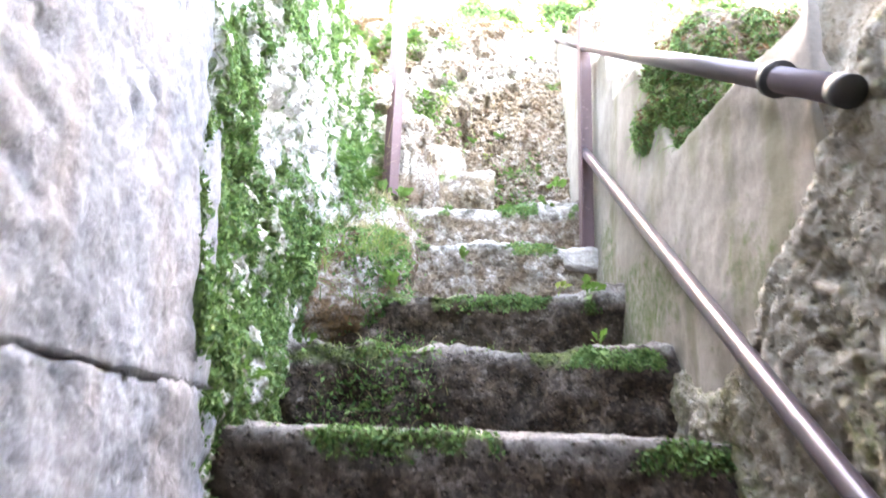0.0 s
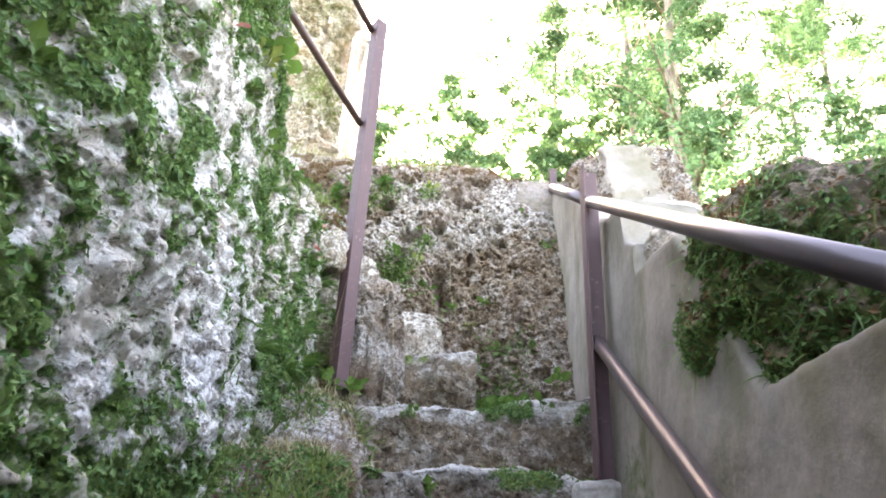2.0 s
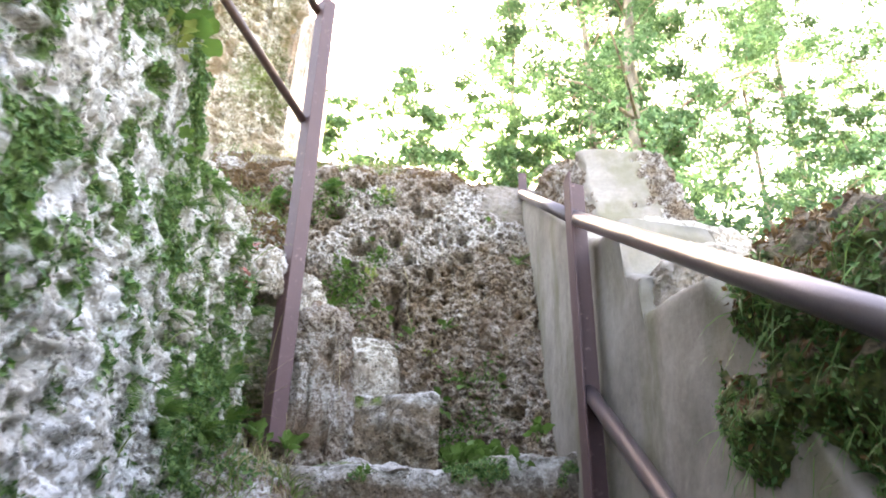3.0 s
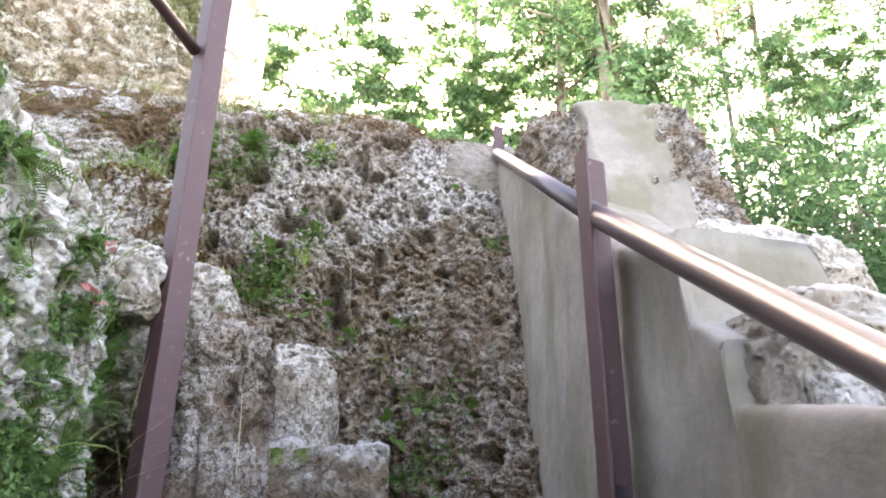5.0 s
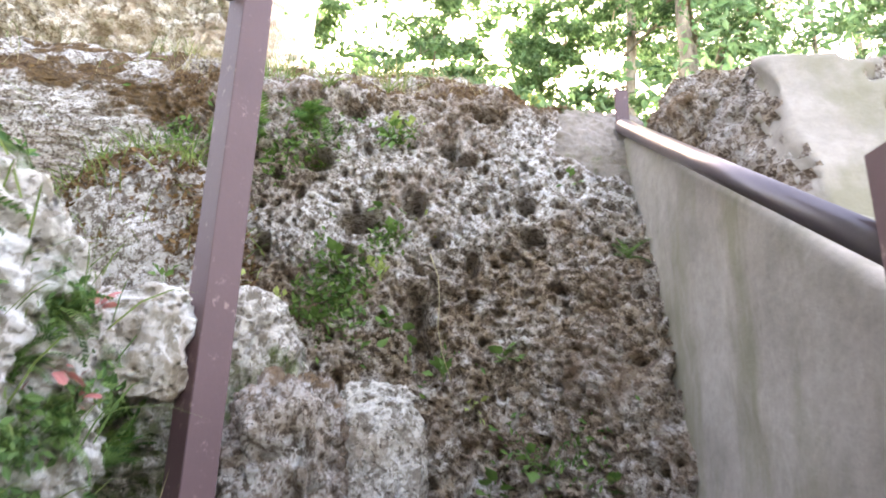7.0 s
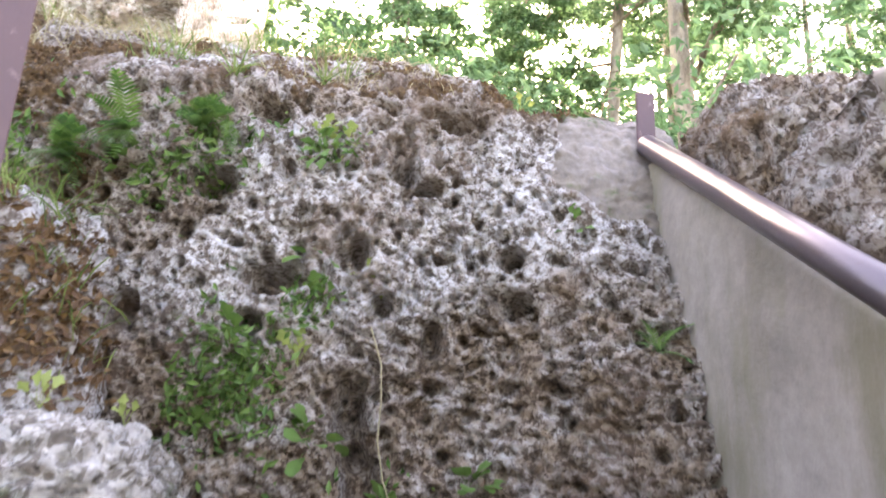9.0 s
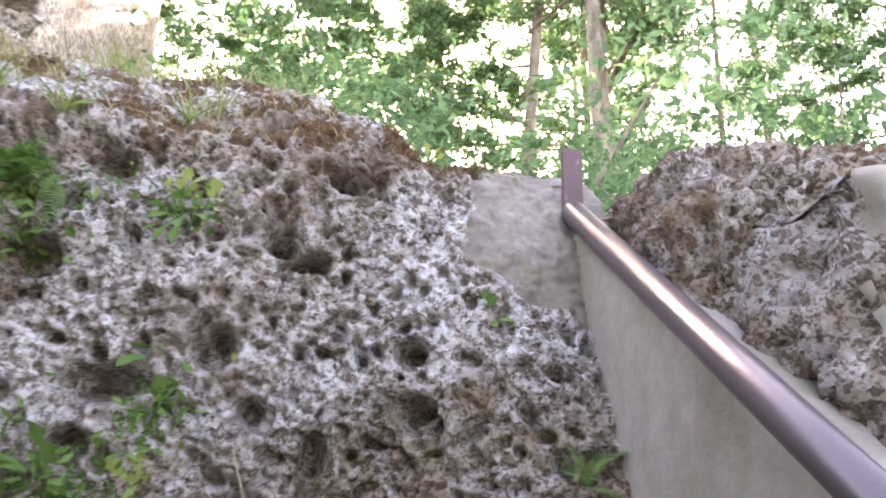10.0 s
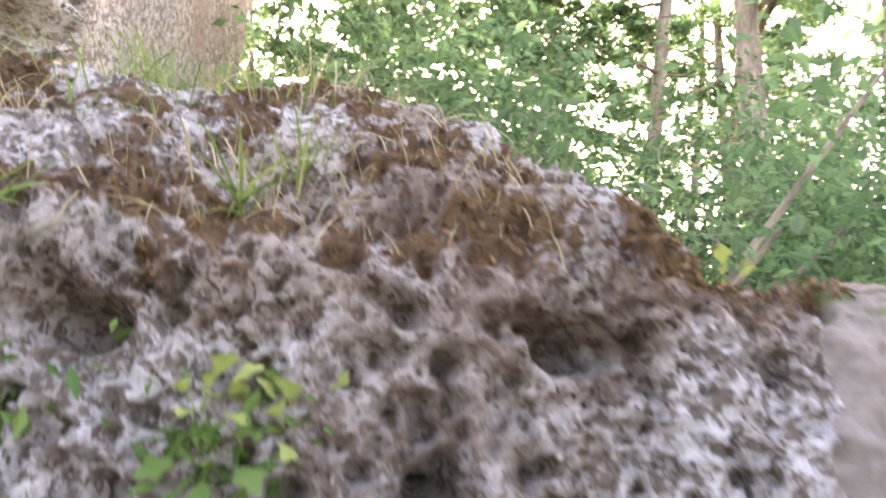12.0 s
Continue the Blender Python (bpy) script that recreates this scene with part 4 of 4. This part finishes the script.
LEAF_SHAPES = {"green": leaf_mesh("leaf", 0.042, 0.015, 2, HERB_LEAF), "pale": leaf_mesh("leaf", 0.034, 0.012, 2, PALE_LEAF), "broad": leaf_mesh("leaf", 0.046, 0.022, 1, HERB_LEAF), "dead": leaf_mesh("leaf", 0.05, 0.017, 1, DEAD_LEAF)}


def herb(at, out, kind, count, scale, seed, label):
    """A small plant rooted in the rock: thin stalks and a leaf on each."""
    rng = np.random.default_rng(seed)
    plant = tagged(new("herb"), label, "plant")
    plant.matrix_basis = Matrix.Translation(at)
    for k in range(count):
        d = (out * 0.75 + Vector((0, 0, 0.55)) + Vector(rng.normal(size=3)) * 0.55).normalized()
        leaf = new("leaf", LEAF_SHAPES[kind])
        leaf.parent = plant
        leaf.matrix_basis = (d + Vector((0, 0, -0.2))).to_track_quat("Y", "Z").to_matrix().to_4x4() @ Matrix.Rotation(rng.uniform(-0.8, 0.8), 4, "Y") @ Matrix.Scale(scale * rng.uniform(0.6, 1.2), 4)
    return plant


def frond_mesh(length, seed):
    rng = np.random.default_rng(seed)
    n = 15
    V, F = [], []
    for k in range(n):
        s = (k + 1) / (n + 1)
        y, z = length * s, length * (0.35 * s - 0.55 * s * s)
        w = length * 0.24 * math.sin(math.pi * (0.12 + 0.86 * s)) + 0.003
        for side in (-1, 1):
            i = len(V)
            tip = (side * w, y + w * 0.45, z - 0.1 * w + rng.normal() * 0.002)
            V += [(0, y - length * 0.022, z), (side * w * 0.5, y - length * 0.012 + w * 0.2, z + 0.003), tip, (side * w * 0.5, y + length * 0.035 + w * 0.2, z + 0.003), (0, y + length * 0.016, z)]
            F += [(i, i + 1, i + 2, i + 3, i + 4)]
    me = bpy.data.meshes.new("frond")
    me.from_pydata(V, [], F)
    me.materials.append(CREEPER if seed % 2 else HERB_LEAF)
    return me


FRONDS = [frond_mesh(0.11, 1), frond_mesh(0.13, 2), frond_mesh(0.09, 3)]


def fern(at, out, count, scale, seed, label):
    rng = np.random.default_rng(seed)
    plant = tagged(new("fern"), label, "fern")
    plant.matrix_basis = Matrix.Translation(at)
    for k in range(count):
        d = (out + Vector(rng.normal(size=3)) * 0.6 + Vector((0, 0, 0.1))).normalized()
        leaf = new("frond", FRONDS[int(rng.integers(0, 3))])
        leaf.parent = plant
        leaf.matrix_basis = d.to_track_quat("Y", "Z").to_matrix().to_4x4() @ Matrix.Scale(scale * rng.uniform(0.6, 1.2), 4)
    return plant


GREEN_HERB = "small bright green herb rooted in a hollow of the rock"
PALE_HERB = "small yellow-green herb rooted in the pitted rock"
for k, (x, z, kind, count, scale) in enumerate((
    (-0.02, 3.79, "pale", 10, 0.7), (0.00, 3.76, "green", 10, 0.7), (0.05, 3.77, "pale", 7, 0.8), (0.01, 3.52, "broad", 8, 0.9), (0.09, 3.49, "pale", 7, 0.7), (-0.15, 3.33, "green", 12, 0.9), (-0.02, 3.30, "pale", 10, 0.9),
    (0.02, 3.14, "broad", 14, 1.0), (0.33, 3.08, "broad", 10, 0.9), (0.52, 3.60, "green", 7, 0.6), (-0.20, 3.16, "green", 12, 0.9), (-0.53, 3.39, "pale", 10, 0.9), (0.02, 3.43, "green", 8, 0.7), (0.17, 3.02, "green", 9, 0.8),
    (0.42, 2.80, "green", 10, 0.9), (0.30, 2.72, "broad", 10, 0.9), (-0.40, 3.70, "green", 10, 0.8), (0.44, 3.93, "pale", 6, 0.6), (0.25, 2.95, "pale", 8, 0.7))):
    p, n = surface_near(back_Q, back_N, x=x, z=z, front=(1, -1))
    herb(p - n * 0.004, n, kind, count, scale, 300 + k, PALE_HERB if kind == "pale" else GREEN_HERB)
for k, (x, z, count, scale) in enumerate(((-0.28, 3.79, 12, 0.9), (-0.41, 3.76, 12, 0.9), (-0.55, 3.71, 14, 1.0), (0.64, 3.34, 9, 0.6), (-0.22, 3.82, 8, 0.7), (0.56, 2.75, 8, 0.6))):
    p, n = surface_near(back_Q, back_N, x=x, z=z, front=(1, -1))
    fern(p, n, count, scale, 330 + k, "dark green fern under the mossy edge of the rock")
for k, (y, z, kind, count, scale) in enumerate(((2.50, 3.26, "broad", 14, 1.3), (2.44, 3.20, "pale", 10, 1.2), (1.50, 2.36, "green", 8, 0.8), (2.60, 3.0, "green", 9, 0.9), (2.2, 1.75, "green", 12, 1.0), (1.52, 1.12, "broad", 9, 0.9), (1.62, 1.32, "green", 10, 0.9))):
    p, n = surface_near(left_Q, left_N, y=y, z=z, front=(0, 1))
    herb(p - n * 0.004, n, kind, count, scale, 350 + k, "bright leafy herb hanging on the mossy rock face")
for k, (y, z, count, scale) in enumerate(((2.95, 2.80, 9, 0.8), (3.02, 2.58, 11, 0.9), (2.80, 2.62, 9, 0.8), (3.10, 2.98, 9, 0.7), (2.72, 2.90, 8, 0.8), (3.12, 2.40, 11, 0.9), (2.64, 2.40, 9, 0.9), (2.86, 3.05, 9, 0.7), (3.20, 2.66, 9, 0.7), (2.78, 2.35, 11, 0.9), (3.05, 2.74, 8, 0.7), (2.98, 2.36, 11, 0.9), (3.14, 2.82, 9, 0.6), (3.06, 2.90, 9, 0.7), (3.16, 2.56, 10, 0.7), (3.08, 2.50, 10, 0.8), (2.92, 2.92, 9, 0.7), (3.02, 2.68, 9, 0.7), (3.22, 2.78, 8, 0.5))):
    p, n = surface_near(left_Q, left_N, y=y, z=z, front=(0, 1))
    fern(p, n, count, scale, 370 + k, "green fern growing from the damp rock face")
for k, (x, y, z, kind, count, scale) in enumerate(((0.55, 3.20, 2.41, "broad", 9, 0.9), (0.50, 3.24, 2.33, "green", 8, 0.8), (0.36, 3.62, 2.38, "green", 14, 1.0), (0.45, 3.52, 2.38, "broad", 12, 0.9), (0.30, 3.70, 2.40, "green", 12, 1.0), (0.52, 2.40, 1.71, "green", 12, 1.0), (0.42, 2.42, 1.72, "pale", 9, 0.8),
                                                     (0.45, 1.92, 1.46, "green", 7, 0.7), (-0.42, 2.18, 1.46, "green", 8, 0.7), (-0.46, 1.44, 1.10, "broad", 8, 0.8), (-0.18, 2.49, 1.72, "green", 10, 0.9), (0.1, 2.90, 1.95, "green", 9, 0.8), (0.02, 3.24, 2.28, "green", 8, 0.8))):
    herb(Vector((x, y, z)), Vector((0, -0.8, 0.5)), kind, count, scale, 400 + k, "green weeds growing on the edge of a stone step")
for k, (x, z) in enumerate(((-0.44, 2.92), (-0.52, 2.80), (-0.38, 2.78))):
    p, n = surface_near(pale_top[0], pale_top[1], x=x, y=3.6, z=z)
    fern(p, Vector((0.1, -0.9, 0.2)), 11, 0.8, 560 + k, "green fern in the hollow under the pale rock shelf")
for k, (x, y) in enumerate(((-0.34, 3.78), (-0.46, 3.92), (-0.24, 3.92), (-0.52, 3.74))):
    p, n = surface_near(pale_top[0], pale_top[1], x=x, y=y, z=3.25)
    herb(p, Vector((0.1, -0.3, 0.8)), "green" if k % 2 else "pale", 7, 0.6, 480 + k, "small green weeds on the pale rock shelf")
p, n = surface_near(left_Q, left_N, y=1.97, z=2.90, front=(0, 1))
herb(p + n * 0.01, n, "dead", 1, 1.3, 431, "dry reddish leaf caught on the mossy rock face")


def grass(name, roots, length, material, seed, label, droop=0.5, out=(0, -0.25, 0.9), width=0.0022):
    rng = np.random.default_rng(seed)
    n = len(roots)
    d = np.array(out) + rng.normal(size=(n, 3)) * 0.42
    d /= np.linalg.norm(d, axis=1, keepdims=True)
    ob = blades(name, np.asarray(roots), d, length * rng.uniform(0.4, 1.3, n), width * rng.uniform(0.6, 1.4, n), droop, material, rng=rng)
    return tagged(ob, label, "grass", kind="stuff")


def picks(Q, N, weight, n, seed):
    rng = np.random.default_rng(seed)
    w = np.clip(weight, 0, None).ravel()
    return Q.reshape(-1, 3)[rng.choice(w.size, n, p=w / w.sum())]


grass("mound_grass", picks(mound[0], mound[1], (mound[1][..., 2] > 0.2) * step01(-0.2, 0.5, grain(mound[0] * 6, 4)), 2200, 1), 0.13, GRASS, 501, "bright green grass on the mound beside the steps")
grass("mound_straw", picks(mound[0], mound[1], (mound[1][..., 2] > 0.1) * step01(0.2, -0.4, grain(mound[0] * 6, 4)), 900, 7), 0.12, STRAW, 505, "dry brownish grass on the mound beside the steps")
grass("wall_top_grass", picks(back_Q, back_N, (back_Q[..., 2] > 3.93) * (back_Q[..., 1] < 4.6) * step01(0.0, 0.5, grain(back_Q * 5, 9)), 300, 2), 0.085, STRAW, 502, "dry straw-coloured grass along the top of the rock wall", width=0.0011)
grass("slope_grass", picks(slope[0], slope[1], (slope[1][..., 2] > 0.1) * 1.0, 800, 3), 0.16, GRASS, 503, "long thin grass on the mossy rock slope")
grass("ledge_grass", picks(left_Q, left_N, (left_N[..., 2] > 0.4) * (left_Q[..., 1] > 2.62) * (left_Q[..., 0] > -1.0) * 1.0, 500, 4), 0.17, GRASS, 504, "long grass over the edge of the rock face")
for k, (tread, n) in enumerate(((treads[4], 260), (treads[5], 420), (treads[6], 150))):
    Q, N = tread[1], tread[2]
    zt = Q[..., 2].max()
    grass("step_grass", picks(Q, N, (Q[..., 2] > zt - 0.09) * (N[..., 1] < 0.2) * (N[..., 1] > -0.95) * step01(-0.1, 0.4, grain(Q * 5, 20 + k)), n, 10 + k), 0.06, GRASS, 510 + k, "short green grass along the edge of a stone step")
for k, tread in enumerate(treads[3:8]):
    Q, N, m = tread[1:]
    scatter("step_moss", Q, N, np.clip(m - 0.2, 0, 1) * (Q[..., 1] < Q[..., 1].min() + 0.12), 1500, 0.0065, CREEPER, 520 + k, "dark green moss along the edge of a stone step", "moss")

for k, (tread, n, far) in enumerate(((treads[4], 2600, -0.02), (treads[5], 3600, 0.0), (treads[6], 1500, -0.16))):
    Q, N = tread[1], tread[2]
    wild = step01(far + 0.10, far - 0.12, Q[..., 0]) * (N[..., 1] < 0.5) * step01(-0.35, 0.3, grain(Q * 6, 26 + k))
    scatter("step_weeds", Q, N, wild, n, 0.008, CREEPER, 540 + k, "creeping green weeds over the earthy end of a step", "weeds", 0.9, 0.8)
    grass("step_straw", picks(Q, N, wild, n // 8, 30 + k), 0.07, STRAW, 545 + k, "dry grass over the earthy end of a step", width=0.0016)
for k, (y, z) in enumerate(((3.14, 2.98), (3.10, 2.90), (3.16, 2.86))):
    p, n = surface_near(left_Q, left_N, y=y, z=z, front=(0, 1))
    herb(p - n * 0.004, n, "dead", 9, 0.5, 440 + k, "small reddish herb in a crack of the rock face")
rng_stalk = np.random.default_rng(77)
stalk_roots = np.array([-0.33, 3.22, 2.45]) + rng_stalk.normal(size=(26, 3)) * np.array([0.07, 0.06, 0.06])
grass("dry_stalks", stalk_roots, 0.30, STRAW, 530, "long dry grass stalks leaning beside the steel post", 0.35, (0.1, -0.2, 0.9), 0.0013)


def weed_weight(spots):
    front = (back_N[..., 1] < 0.2) * 1.0
    return front * sum(np.exp(-(((back_Q[..., 0] - x) / r) ** 2 + ((back_Q[..., 2] - z) / (0.7 * r)) ** 2)) * a for x, z, r, a in spots) * step01(-0.1, 0.45, grain(back_Q * 9, 15))


scatter("wall_weeds", back_Q, back_N, weed_weight(((-0.12, 3.26, 0.13, 1), (0.36, 2.62, 0.12, 1), (-0.5, 3.74, 0.16, 1.2), (-0.3, 3.79, 0.10, 1.2), (0.0, 3.77, 0.05, 0.5), (-0.03, 3.42, 0.09, 0.7), (0.45, 2.85, 0.09, 0.6), (0.12, 3.05, 0.08, 0.8), (0.64, 3.30, 0.05, 0.8))), 2600, 0.0105, HERB_LEAF, 66, "small green weeds in the hollows of the rock wall", "weeds", 0.7, 1.0, 0.4)

on_top = (moss_rock[1][..., 2] > 0.3) * step01(-0.5, 0.2, grain(moss_rock[0] * 5, 5))
scatter("boulder_dry_moss", moss_rock[0], moss_rock[1], on_top, 8000, 0.009, BROWN_MOSS, 67, "brown dry moss and litter on top of the boulder", "moss")
grass("boulder_straw", picks(moss_rock[0], moss_rock[1], on_top, 500, 9), 0.07, STRAW, 532, "dry straw on top of the mossy boulder", 0.6, width=0.0014)
hang = (moss_rock[1][..., 0] < 0.1) * (moss_rock[1][..., 2] < 0.5) * np.clip(moss_rock[2] - 0.25, 0, 1)
grass("hanging_strands", picks(moss_rock[0], moss_rock[1], hang, 1800, 12), 0.055, CREEPER, 533, "strands of dark green moss hanging from the boulder", 0.6, (-0.55, -0.1, -0.35), 0.0018)
crest = (back_N[..., 2] > 0.2) * (back_Q[..., 2] > 4.0) * (back_Q[..., 1] < 4.7) * step01(0.18, -0.05, back_Q[..., 0])
grass("crest_straw", picks(back_Q, back_N, crest * step01(-0.2, 0.4, grain(back_Q * 6, 18)), 620, 14), 0.12, STRAW, 534, "pale dry grass on the crest of the rock wall", 0.6, width=0.0013)
grass("crest_grass", picks(back_Q, back_N, crest * step01(0.1, 0.5, grain(back_Q * 5, 19)), 260, 15), 0.15, GRASS, 535, "long green grass on the crest of the rock wall", 0.5, width=0.0018)
for k, (x, z) in enumerate(((-0.03, 3.98), (0.02, 4.02), (-0.22, 3.94))):
    p, n = surface_near(back_Q, back_N, x=x, z=z, front=(1, -1))
    roots = np.array(p) + np.random.default_rng(90 + k).normal(size=(26, 3)) * 0.008
    grass("grass_tuft", roots, 0.13, GRASS, 550 + k, "bright green tuft of grass in the rock", 0.35, (0.1, -0.35, 0.8), 0.0020)
grass("boulder_grass", picks(moss_rock[0], moss_rock[1], (moss_rock[1][..., 2] > 0.35) * step01(-0.2, 0.4, grain(moss_rock[0] * 5, 3)), 420, 8), 0.085, GRASS, 531, "thin green grass on top of the mossy boulder")
for k, (x, y, z, count, scale) in enumerate(((0.36, 3.60, 2.37, 16, 1.1), (0.42, 3.66, 2.38, 16, 1.2), (0.31, 3.56, 2.37, 14, 1.0), (0.50, 3.60, 2.39, 14, 1.0), (-0.30, 3.26, 2.36, 12, 1.0), (-0.22, 3.24, 2.34, 12, 0.9))):
    herb(Vector((x, y, z)), Vector((0, -0.5, 0.7)), "broad" if k % 2 else "green", count, scale, 460 + k, "leafy green weeds in the pocket beside the carved step")
vine_top, _ = surface_near(back_Q, back_N, x=0.12, z=3.38, front=(1, -1))
vine = [vine_top + Vector((0.06 * s + 0.012 * math.sin(7 * s), -0.012 - 0.03 * math.sin(3 * s), -0.36 * s)) for s in (0, 0.2, 0.4, 0.6, 0.8, 1.0)]
tagged(bar("dry_vine", vine, 0.0016, STRAW, None, "", 6), "thin dry vine hanging down the rock wall", "vine")
